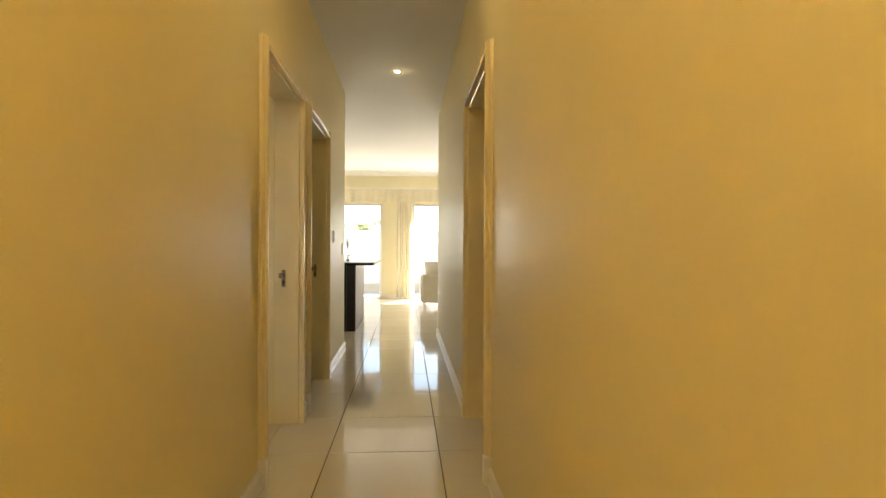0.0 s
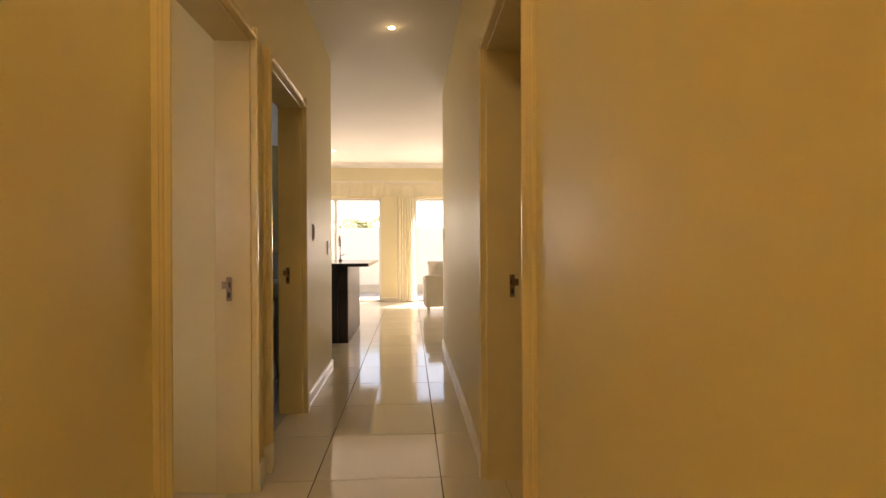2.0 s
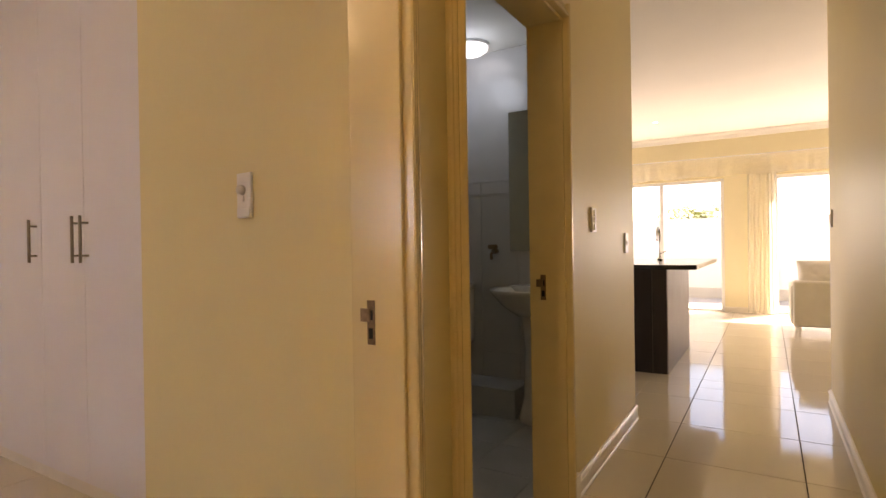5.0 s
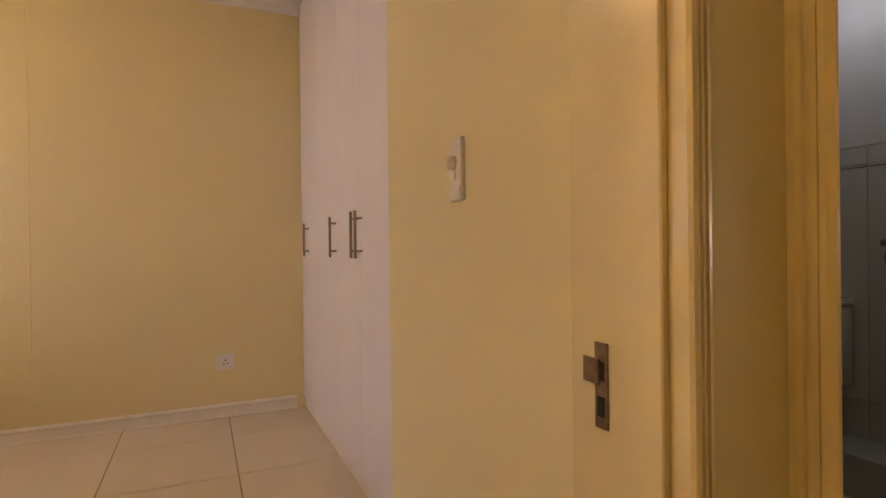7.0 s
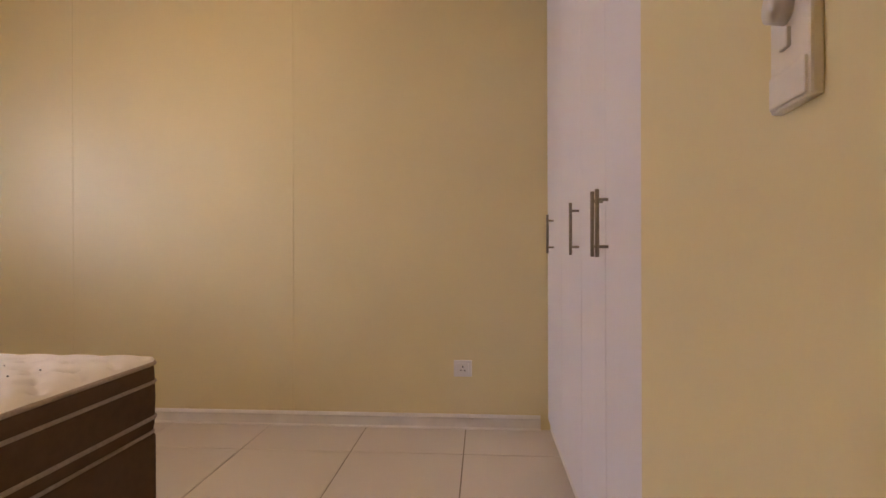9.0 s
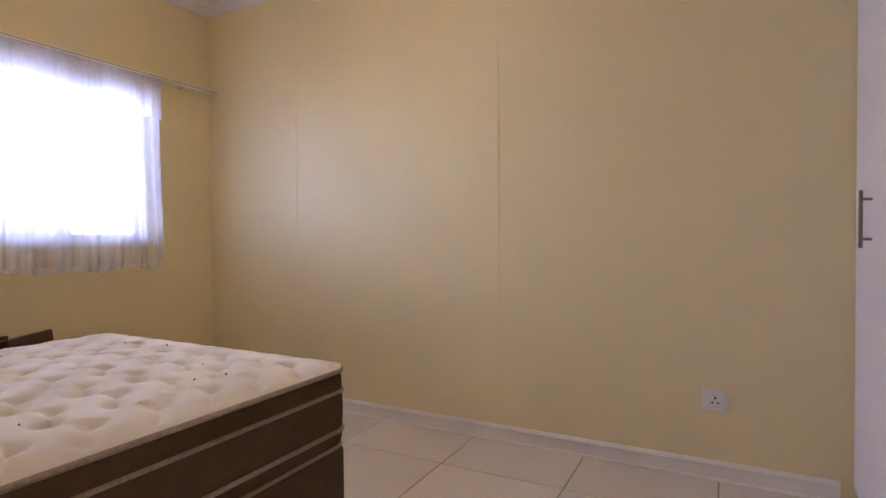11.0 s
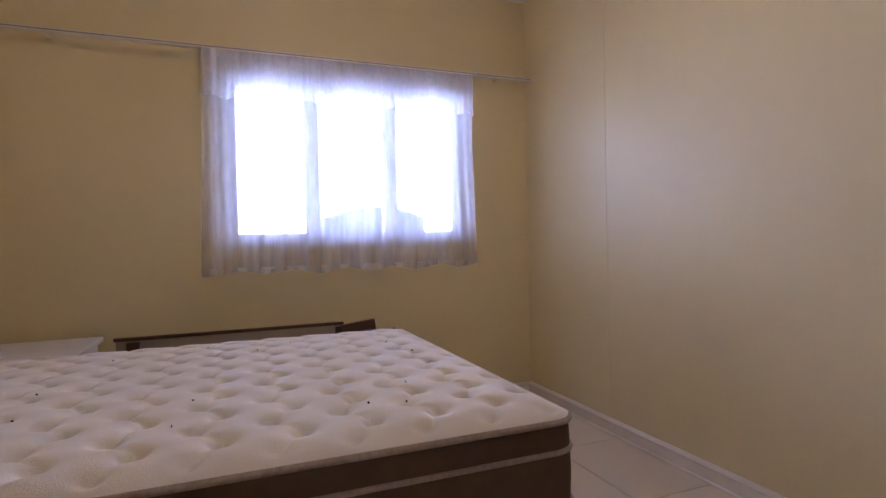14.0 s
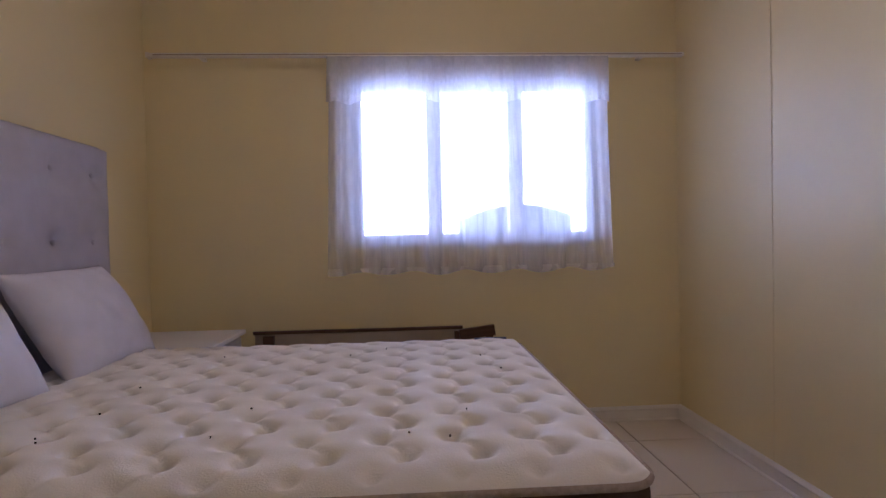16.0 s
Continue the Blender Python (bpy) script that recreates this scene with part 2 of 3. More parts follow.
# ---- structure ----
H = 2.80
LW, RW = -0.68, 0.40          # hall faces
BW, BN, BS, BE = -4.04, 3.495, -0.27, -0.95   # bedroom faces
D1, D2, DR, DH = (2.495, 3.362), (3.62, 4.51), (2.475, 3.42), 2.04
LN = 11.78
PAINT = "smooth wall painted warm cream with a slight sheen"
solid_wall("wall_hall_left", "x", -0.83, LW, -1.2, 5.83, 0, H, [(*D1, 0, DH), (*D2, 0, DH)], WALL, PAINT)
solid_wall("wall_hall_right", "x", RW, 0.60, -1.2, 6.80, 0, H, [(*DR, 0, DH)], WALL, PAINT)
solid_wall("wall_hall_end", "y", -1.35, -1.2, -0.83, 0.60, 0, H, [], WALL, PAINT)
solid_wall("wall_bedroom_east", "x", BE, -0.832, BS, 2.30, 0, H, [], WALL, PAINT)
splay = bmesh.new()
ring = [[splay.verts.new((x, y, z)) for x, y in ((-2.015, BN), (-0.8335, 3.366), (-0.8335, 3.60), (-2.015, 3.60))] for z in (0, H)]
splay.faces.new(ring[0][::-1])
splay.faces.new(ring[1])
for k in range(4):
    splay.faces.new((ring[0][k], ring[0][(k + 1) % 4], ring[1][(k + 1) % 4], ring[1][k]))
tagged(part("wall_bedroom_north", splay, WALL), PAINT, "wall", kind="structure")
solid_wall("wall_bedroom_west", "x", -4.19, BW, -0.42, 4.20, 0, H, [], WALL, "cream painted board wall with fine vertical joints")
WIN = (-3.57, -2.09, 1.075, 2.047)
solid_wall("wall_bedroom_south", "y", -0.42, BS, BW, -0.832, 0, H, [WIN], WALL, "cream painted bedroom wall with a wide window")
solid_wall("wall_cupboard_back", "y", 4.12, 4.20, BW, -2.06, 0, H, [], WALL, PAINT)
solid_wall("wall_bathroom_west", "x", -2.06, -1.96, 3.60, 5.70, 0, H, [], WALL_TILE, "pale tiled bathroom wall in dim light")
solid_wall("wall_bathroom_north", "y", 5.70, 5.83, -5.0, -0.832, 0, H, [], WALL_TILE, "pale grey painted wall above tiles")
solid_wall("wall_living_south", "y", 6.65, 6.80, 0.602, 5.0, 0, H, [], WALL, PAINT)
solid_wall("wall_living_west", "x", -5.15, -5.0, 5.70, 11.98, 0, H, [], WALL_DAYLIT, PAINT)
solid_wall("wall_living_east", "x", 5.0, 5.15, 6.65, 11.98, 0, H, [], WALL_DAYLIT, PAINT)
P1, P2 = (-2.40, -0.546, 0.0, 2.10), (0.125, 2.20, 0.0, 2.10)
solid_wall("wall_living_north", "y", LN, 11.98, -5.0, 5.0, 0, H, [P1, P2], WALL_DAYLIT, "cream wall, its colour lightened for daylight, with two wide patio openings")
solid_wall("wall_store_east", "x", 2.2, 2.3, 1.6, 4.6, 0, H, [], WALL, PAINT)
solid_wall("wall_store_south", "y", 1.5, 1.6, 0.602, 2.3, 0, H, [], WALL, PAINT)
solid_wall("wall_store_north", "y", 4.6, 4.7, 0.602, 2.3, 0, H, [], WALL, PAINT)
tagged(part("ceiling", B(-5.15, 5.15, -1.35, 11.98, H, H + 0.12), CEIL), "flat white painted plaster ceiling", "ceiling", kind="structure")
tagged(part("ceiling_bathroom", B(-1.958, -0.834, 3.602, 5.698, 2.44, 2.49), CEIL), "lower white ceiling over the bathroom", "ceiling", kind="structure")
# never in view: slab and eaves added to block sun at the windows
tagged(part("roof", B(-5.7, 5.7, -1.05, 12.5, H + 0.14, H + 0.30), ROOF), "unseen flat grey roof, its eaves added to keep the sun out", "roof", kind="structure")
tagged(part("ground", B(-400, 400, -400, 400, -0.30, -0.13), PAVING), "pale paved yard around the house", "ground", kind="structure")

# skirting and cornices
SKIRT_PROFILE = [(0, 0), (0.020, 0), (0.020, 0.006), (0.014, 0.012), (0.014, 0.062), (0.020, 0.070), (0.016, 0.078), (0.008, 0.086), (0, 0.086)]


def skirting(axis, face, side, u0, u1):
    """A moulded skirting on a face; side is the way into the room."""
    place = (lambda a, b, s: (face + side * a, s, b)) if axis == "x" else (lambda a, b, s: (s, face + side * a, b))
    tagged(part("baseboard", extrude_profile(SKIRT_PROFILE, place, (u0, u1)), SKIRT), "moulded white skirting board along the wall", "skirting", kind="structure")


AW = 0.057
skirting("x", LW, 1, -1.2, D1[0] - AW)
skirting("x", LW, 1, D1[1] + AW, D2[0] - AW)
skirting("x", LW, 1, D2[1] + AW, 5.83)
skirting("x", RW, -1, -1.2, DR[0] - AW)
skirting("x", RW, -1, DR[1] + AW, 6.80)
skirting("y", 5.83, 1, -5.0, LW)
skirting("y", 6.80, 1, RW, 5.0)
skirting("x", BW, 1, BS, BN)
skirting("y", BS, 1, BW + 0.02, BE)
skirting("x", BE, -1, BS + 0.02, 2.30)
skirting("y", LN, -1, P1[1], P2[0])
CORNICE = [(0, 0), (0.09, 0), (0.085, -0.012), (0.05, -0.03), (0.03, -0.055), (0.012, -0.085), (0, -0.09)]
for axis, face, side, u0, u1 in (("y", LN, -1, -5, 5), ("y", BS, 1, BW, BE), ("x", BW, 1, BS, 4.1)):
    place = (lambda a, b, s: (face + side * a, s, H + b)) if axis == "x" else (lambda a, b, s: (s, face + side * a, H + b))
    tagged(part("trim", extrude_profile(CORNICE, place, (u0, u1)), CEIL), "coved white plaster cornice under the ceiling", "cornice", kind="structure")

# joints of the boarded west wall
for y in (0.569, 1.996):
    tagged(part("trim", B(BW, BW + 0.003, y - 0.006, y + 0.006, 0.087, 2.70, bevel=0.001, segments=1), WALL), "thin painted joint strip on the board wall", "joint strip", kind="structure")

# ---- doorways ----
ARCH = [(0, 0), (0.055, 0), (0.055, 0.010), (0.051, 0.016), (0.045, 0.017), (0.041, 0.014), (0.037, 0.019), (0.030, 0.022), (0.024, 0.020), (0.020, 0.026), (0.010, 0.033), (0.003, 0.033), (0, 0.028)]


def doorway(name, face, side, back, y0, y1, strike=0.092):
    """A door opening in a wall across x: lining with stop, moulded architraves on the hall side, plinth blocks and a strike plate on the far jamb."""
    door = thing(name, "open doorway with cream gloss lining and moulded architrave", "doorway", kind="structure")
    lo, hi = min(face, back), max(face, back)
    t = 0.012
    for n, ya, yb in (("lining", y0, y0 + t), ("lining", y1 - t, y1)):
        part(n, B(lo - 0.003, hi + 0.003, ya, yb, 0.0, DH, bevel=0.002, segments=1), TRIM, door)
    part("head_lining", B(lo - 0.003, hi + 0.003, y0 + t, y1 - t, DH - t, DH, bevel=0.002, segments=1), TRIM, door)
    part("architrave", extrude_profile(ARCH, lambda p, q, s: (face + side * q, y0 - p, s), (0.0, DH + 0.055)), TRIM, door)
    part("architrave", extrude_profile(ARCH, lambda p, q, s: (face + side * q, y1 + p, s), (0.0, DH + 0.055)), TRIM, door)
    part("head_architrave", extrude_profile(ARCH, lambda p, q, s: (face + side * q, s, DH + p), (y0 + 0.001, y1 - 0.001)), TRIM, door)
    for ya, yb in ((y0 - 0.060, y0 - 0.002), (y1 + 0.002, y1 + 0.060)):
        part("plinth_block", B(min(face, face + side * 0.036), max(face, face + side * 0.036), ya, yb, 0.0, 0.13, bevel=0.004), SKIRT, door)
    xs = face - side * strike
    y = y1 - t
    plate = part("strike_plate", B(xs - 0.012, xs + 0.012, y - 0.0025, y, 0.865, 0.972, bevel=0.001, segments=1), BRASSY, door, "tarnished brass strike plate")
    part("lip", B(min(xs, xs - side * 0.030), max(xs, xs - side * 0.030), y - 0.006, y - 0.0027, 0.920, 0.952, bevel=0.001, segments=1), BRASSY, plate)
    part("bolt_hole", B(xs - 0.006, xs + 0.006, y - 0.0035, y - 0.0026, 0.880, 0.905), HOLE, plate)
    part("latch_hole", B(xs - 0.006, xs + 0.006, y - 0.0035, y - 0.0026, 0.925, 0.948), HOLE, plate)
    return door


doorway("door_1", LW, 1, -0.83, *D1)
doorway("door_2", LW, 1, -0.83, *D2)
doorway("door_3", RW, -1, 0.60, *DR, strike=0.118)

leaf = thing("door_leaf", "dark brown wooden door standing open", "door")
part("panel", B(0.60, 0.64, 2.56, 3.30, 0.01, 2.02, bevel=0.004), WOOD, leaf)
leaf.matrix_world = pose(0.66, 2.54, 0, 0, 0, -58) @ pose(-0.60, -2.56, 0)

# ---- bedroom cupboard ----
cup = thing("built_in_cupboard", "tall white built-in cupboard with steel bar handles", "cupboard")
part("carcass", B(-4.036, -2.017, 3.562, 4.11, 0.062, 2.79), WHITE, cup)
part("plinth", B(-4.036, -2.017, 3.553, 3.60, 0.0, 0.06), SKIRT, cup, "pale kick board")
EDGES = [-4.036, -3.48, -2.96, -2.549, -2.017]
for (xa, xb), hx in zip(zip(EDGES, EDGES[1:]), (-3.77, -3.01, -2.585, -2.513)):
    d = part("cupboard_door", B(xa + 0.0015, xb - 0.0015, 3.540, 3.559, 0.066, 2.775, bevel=0.002), WHITE, cup)
    bar = part("handle", C((hx, 3.507, 1.050), (hx, 3.507, 1.258), 0.0065), STEEL, d, "brushed steel bar handle", smooth=True)
    for z in (1.082, 1.226):
        part("post", C((hx, 3.507, z), (hx, 3.540, z), 0.005, sides=12), STEEL, d)

# ---- switches and sockets ----


def plate(name, label, w, h, depth=0.011):
    """A wall plate in its own frame: face towards -y, centre at the origin."""
    t = thing(name, label, "switch")
    part("face_plate", B(-w / 2, w / 2, -depth, 0, -h / 2, h / 2, bevel=0.003), PLASTIC, t)
    return t


dim = plate("dimmer_switch", "white plastic dimmer switch with round knob", 0.072, 0.136, 0.011)
part("knob", C((-0.004, -0.010, 0.016), (-0.004, -0.025, 0.016), 0.0155, 0.0135), PLASTIC, dim, smooth=True)
part("rocker", B(-0.011, 0.005, -0.0145, -0.0105, -0.020, -0.003, bevel=0.002), PLASTIC, dim)
part("lower_block", B(-0.033, 0.033, -0.0135, -0.0105, -0.065, -0.036, bevel=0.002), PLASTIC, dim)
dim.matrix_world = pose(-1.303, 3.4185, 1.262, 0, 0, -6.2)

soc = plate("wall_socket", "white square three-pin wall socket low on the wall", 0.108, 0.098)
part("raised_face", B(-0.034, 0.034, -0.014, -0.0105, -0.034, 0.034, bevel=0.002), PLASTIC, soc)
for x, z, w, h in ((0, 0.012, 0.008, 0.010), (-0.011, -0.010, 0.008, 0.007), (0.011, -0.010, 0.008, 0.007)):
    part("pin_hole", B(x - w / 2, x + w / 2, -0.0155, -0.0141, z - h / 2, z + h / 2), HOLE, soc)
soc.matrix_world = pose(BW, 3.037, 0.36, 0, 0, 90)


def rocker_switch(label, h, n):
    t = plate("light_switch", label, 0.072, h)
    for i in range(n):
        z = (i - (n - 1) / 2) * 0.034
        part("rocker", B(-0.014, 0.014, -0.0165, -0.0105, z - 0.013, z + 0.013, bevel=0.002), PLASTIC, t)
        part("slot", B(-0.017, 0.017, -0.0118, -0.0109, z - 0.0155, z + 0.0155), SKIRT, t)
    return t


rocker_switch("white wall plate with three rocker switches", 0.118, 3).matrix_world = pose(LW, 4.92, 1.214, 0, 0, 90)
rocker_switch("small white wall plate with a single switch", 0.118, 1).matrix_world = pose(LW, 5.608, 1.102, 0, 0, 90)
rocker_switch("white wall switch near the end of the hall", 0.115, 2).matrix_world = pose(RW, 6.62, 1.24, 0, 0, -90)

# ---- ceiling lamps ----


def downlight(x, y):
    t = thing("downlight", "small recessed downlight with a lit warm bulb", "lamp", "ceiling downlights")
    part("ring", lathe([(0.026, 0.0), (0.038, 0.0), (0.038, -0.003), (0.026, -0.005)], (x, y, H), 28), FRAME, t, smooth=True)
    part("bulb", lathe([(0.024, -0.002), (0.023, -0.006), (0.014, -0.009)], (x, y, H), 20), BULB, t, "glowing bulb", smooth=True)


# y 2.25 and -0.35 are out of view; the former is added for its light
for x, y in ((-0.10, 5.05), (-0.10, 2.25), (-1.30, 10.35), (-0.38, -0.35)):
    downlight(x, y)
bl = thing("ceiling_light", "round opal ceiling light glowing warmly", "lamp")
part("base", lathe([(0.15, 0), (0.15, -0.025)], (-2.6, 1.45, H)), FRAME, bl)
part("dome", lathe([(0.14, -0.025), (0.135, -0.05), (0.10, -0.08), (0.04, -0.095)], (-2.6, 1.45, H)), OPAL, bl, "glowing opal glass", smooth=True)
for o in bl.children:
    o.visible_shadow = False
bl = thing("bathroom_light", "round white bathroom ceiling light, switched on", "lamp")
part("base", lathe([(0.125, 0), (0.125, -0.02)], (-1.64, 5.50, 2.44)), FRAME, bl)
part("dome", lathe([(0.118, -0.02), (0.112, -0.04), (0.082, -0.062), (0.03, -0.074)], (-1.64, 5.50, 2.44)), DOME, bl, "glowing opal dome", smooth=True)
for o in bl.children:
    o.visible_shadow = False

# ---- bed ----
BX0, BX1, BY0, BY1 = -2.92, -1.06, 0.40, 1.857
bed = thing("bed", "double bed base and bare quilted cream mattress", "bed")
part("base", B(BX0 + 0.012, BX1, BY0 + 0.012, BY1 - 0.012, 0.06, 0.345, bevel=0.02, segments=3), BROWN, bed, "brown fabric bed base")
for x in (BX0 + 0.12, BX1 - 0.12):
    for y in (BY0 + 0.12, BY1 - 0.12):
        part("foot", C((x, y, 0), (x, y, 0.06), 0.03, 0.035), HOLE, bed)


def rounded_loop(x0, x1, y0, y1, r, n=7):
    pts = []
    for cx, cy, a0 in ((x1 - r, y1 - r, 0), (x0 + r, y1 - r, 90), (x0 + r, y0 + r, 180), (x1 - r, y0 + r, 270)):
        for i in range(n + 1):
            a = radians(a0 + 90 * i / n)
            pts.append((cx + r * math.cos(a), cy + r * math.sin(a)))
    return pts


def slab(x0, x1, y0, y1, r, levels):
    """A rounded cushion-like block from levels (inset, z)."""
    bm = bmesh.new()
    rings = [[bm.verts.new((x, y, z)) for x, y in rounded_loop(x0 + i, x1 - i, y0 + i, y1 - i, max(r - i, 0.01))] for i, z in levels]
    k = len(rings[0])
    for a, b in zip(rings, rings[1:]):
        for j in range(k):
            bm.faces.new((a[j], a[(j + 1) % k], b[(j + 1) % k], b[j]))
    bm.faces.new(rings[0][::-1])
    bm.faces.new(rings[-1])
    return bm


matt = part("mattress", slab(BX0, BX1, BY0, BY1, 0.07, [(0.03, 0.350), (0.006, 0.358), (0.0, 0.385), (-0.004, 0.49), (0.0, 0.60), (0.004, 0.622)]), BROWN, bed, "brown woven mattress border", smooth=True)


def cord(z, r, out=0.0):
    return tube([(x, y, z) for x, y in rounded_loop(BX0 - out, BX1 + out, BY0 - out, BY1 + out, 0.07)] +
                [(BX1 + out, BY1 - 0.07, z)], r, 8)


for z, r, o in ((0.626, 0.0085, 0.0), (0.553, 0.0075, 0.001), (0.414, 0.0085, 0.001), (0.356, 0.007, -0.004)):
    part("piping", cord(z, r, o), PIPING, matt, "taupe corded piping", smooth=True)


def quilt():
    """The quilted top: paired tufts in zigzag columns, joined by curved creases, bulging between them."""
    bm = bmesh.new()
    nx, ny = 240, 190
    px, py = 0.166, 0.0855

    def tuft(k, c):
        return (BX0 + 0.06 + k * px - 0.36 * px * (c % 2) + 0.007 * noise.noise(Vector((k * 3.1, c * 2.7, 0.5))),
                BY0 + 0.055 + c * py + 0.006 * noise.noise(Vector((k * 1.7, c * 4.1, 7))))
    spots = {(k, c): tuft(k, c) for k in range(-2, 15) for c in range(-2, 21)}
    grid = []
    for i in range(nx + 1):
        row = []
        for j in range(ny + 1):
            x, y = BX0 + (BX1 - BX0) * i / nx, BY0 + (BY1 - BY0) * j / ny
            kc, cc = round((x - BX0 - 0.06) / px), round((y - BY0 - 0.055) / py)
            best, line = 9.0, 0.0
            for c in (cc - 1, cc, cc + 1):
                for k in (kc - 1, kc, kc + 1, kc + 2):
                    ax, ay = spots.get((k, c), (99, 99))
                    best = min(best, math.hypot(x - ax, (y - ay) * 1.15))
                    bx, by = spots.get((k, c + 1), (99, 99))
                    if ax > 90 or bx > 90:
                        continue
                    f = (y - ay) / (by - ay)
                    if -0.15 <= f <= 1.15:
                        g = min(max(f, 0), 1)
                        cx = ax + (bx - ax) * (g * g * (3 - 2 * g)) + 0.010 * math.sin(2 * math.pi * g)
                        deep = 0.0125 if c % 2 == 0 else 0.0075
                        line = max(line, deep * math.exp(-(abs(x - cx) / 0.010)) * (1 if 0 <= f <= 1 else 0.5))
            dip = 0.030 * math.exp(-(best / 0.021) ** 2) + 0.010 * math.exp(-(best / 0.045) ** 2)
            edge = min(x - BX0, BX1 - x, y - BY0, BY1 - y)
            rise = 0.036 * (1 - math.exp(-max(edge, 0) / 0.035))
            swell = 0.012 * min(1, max(edge, 0) / 0.4)
            fade = min(1, max(edge - 0.015, 0) / 0.05)
            z = 0.629 + rise + swell - (dip + line) * fade
            cx, cy = min(max(x, BX0 + 0.07), BX1 - 0.07), min(max(y, BY0 + 0.07), BY1 - 0.07)
            d = math.hypot(x - cx, y - cy)
            if d > 0.07 and x != cx and y != cy:
                x, y, z = cx + (x - cx) * 0.07 / d, cy + (y - cy) * 0.07 / d, 0.629
            row.append(bm.verts.new((x, y, z)))
        grid.append(row)
    for i in range(nx):
        for j in range(ny):
            bm.faces.new((grid[i][j], grid[i + 1][j], grid[i + 1][j + 1], grid[i][j + 1]))
    return bm


top = part("quilted_top", quilt(), KNIT, matt, "cream quilted knit top with deep tufts", smooth=True)
part("label", B(BX0 + 0.05, BX0 + 0.20, BY0 - 0.004, BY0 + 0.012, 0.628, 0.652, bevel=0.004), LABEL, matt, "blue woven label")
rng = random.Random(5)
specks = bmesh.new()
for _ in range(16):
    x, y = rng.uniform(BX0 + 0.15, BX1 - 0.5), rng.uniform(BY0 + 0.1, BY1 - 0.1)
    s = rng.uniform(0.0009, 0.0020)
    box(specks, x - s, x + s * 1.4, y - s, y + s, 0.674, 0.6785)
tagged(part("lint", specks, BLACK), "small dark specks scattered on the mattress", "lint", kind="stuff")


def cushion_panel(w, h, depth, rows_, cols, material_name):
    """An upholstered panel in the y-z plane, face towards -x, with buttoned dimples."""
    bm = bmesh.new()
    n, m = 72, 48
    spots = [((c + 0.5) / cols * w, (r + 0.5) / rows_ * h) for r in range(rows_) for c in range(cols)]
    g = []
    for i in range(n + 1):
        row = []
        for j in range(m + 1):
            y, z = w * i / n, h * j / m
            e = min(y, w - y, z, h - z)
            d = min(math.hypot(y - a, z - b) for a, b in spots)
            x = -depth * (1 - math.exp(-e / 0.012)) - 0.012 * min(1, e / 0.15) + 0.026 * math.exp(-(d / 0.035) ** 2) + 0.010 * math.exp(-(d / 0.10) ** 2)
            row.append(bm.verts.new((x, y, z)))
        g.append(row)
    for i in range(n):
        for j in range(m):
            bm.faces.new((g[i][j], g[i + 1][j], g[i + 1][j + 1], g[i][j + 1]))
    rim = [g[i][0] for i in range(n + 1)] + [g[n][j] for j in range(1, m + 1)] + [g[i][m] for i in range(n - 1, -1, -1)] + [g[0][j] for j in range(m - 1, 0, -1)]
    bm.faces.new(rim[::-1])
    return bm, spots


hb = thing("headboard", "grey upholstered headboard with buttoned tufts", "headboard")
panel, spots = cushion_panel(1.63, 1.20, 0.06, 4, 6, "")
hpanel = part("padded_panel", panel, HEAD, hb, smooth=True)
for a, b in spots:
    part("button", lathe([(0.004, -0.004), (0.012, 0.0), (0.010, 0.005), (0.003, 0.007)], sides=12), HEAD, hb, smooth=True).matrix_local = pose(-0.040, a, b, 0, -90, 0)
for y in (0.15, 1.37):
    part("leg", B(-0.035, -0.005, y - 0.03, y + 0.03, -0.38, 0.02), WOOD, hb)
hb.matrix_world = pose(BE - 0.012, 0.22, 0.38)


def pillow(w, h, t, seed):
    bm = bmesh.new()
    n, m = 40, 28
    sides = []
    for s in (1, -1):
        g = []
        for i in range(n + 1):
            row = []
            for j in range(m + 1):
                u, v = 2 * i / n - 1, 2 * j / m - 1
                fall = max(0, (1 - abs(u) ** 2.6)) ** 0.55 * max(0, (1 - abs(v) ** 2.6)) ** 0.55
                pinch = 1 - 0.05 * (1 - abs(u) ** 2) * 1 if abs(v) > 0.98 else 1
                wr = 0.010 * noise.noise(Vector((u * 2.3, v * 2.3, seed))) + 0.005 * noise.noise(Vector((u * 6, v * 5, seed + 3)))
                k = 1 - 0.06 * (1 - u * u) * v * v
                k2 = 1 - 0.06 * (1 - v * v) * u * u
                row.append(bm.verts.new((u * w / 2 * k2, v * h / 2 * k, s * (t / 2 * fall + wr * fall))))
            g.append(row)
        sides.append(g)
        for i in range(n):
            for j in range(m):
                bm.faces.new((g[i][j], g[i + 1][j], g[i + 1][j + 1], g[i][j + 1]))
    bmesh.ops.remove_doubles(bm, verts=bm.verts, dist=1e-4)
    return bm


for x, y, z, ry, rz, seed in ((-1.175, 0.70, 0.832, 30, 4, 1.0), (-1.185, 1.47, 0.852, 29, -5, 9.0)):
    p = tagged(part("pillow", pillow(0.68, 0.45, 0.19, seed), PILLOW, smooth=True), "plump pale grey cotton pillow leaning on the headboard", "pillow", "pillows on the bed")
    p.matrix_world = pose(x, y, z, 0, ry, rz) @ Matrix(((0, 0, 1, 0), (1, 0, 0, 0), (0, 1, 0, 0), (0, 0, 0, 1)))

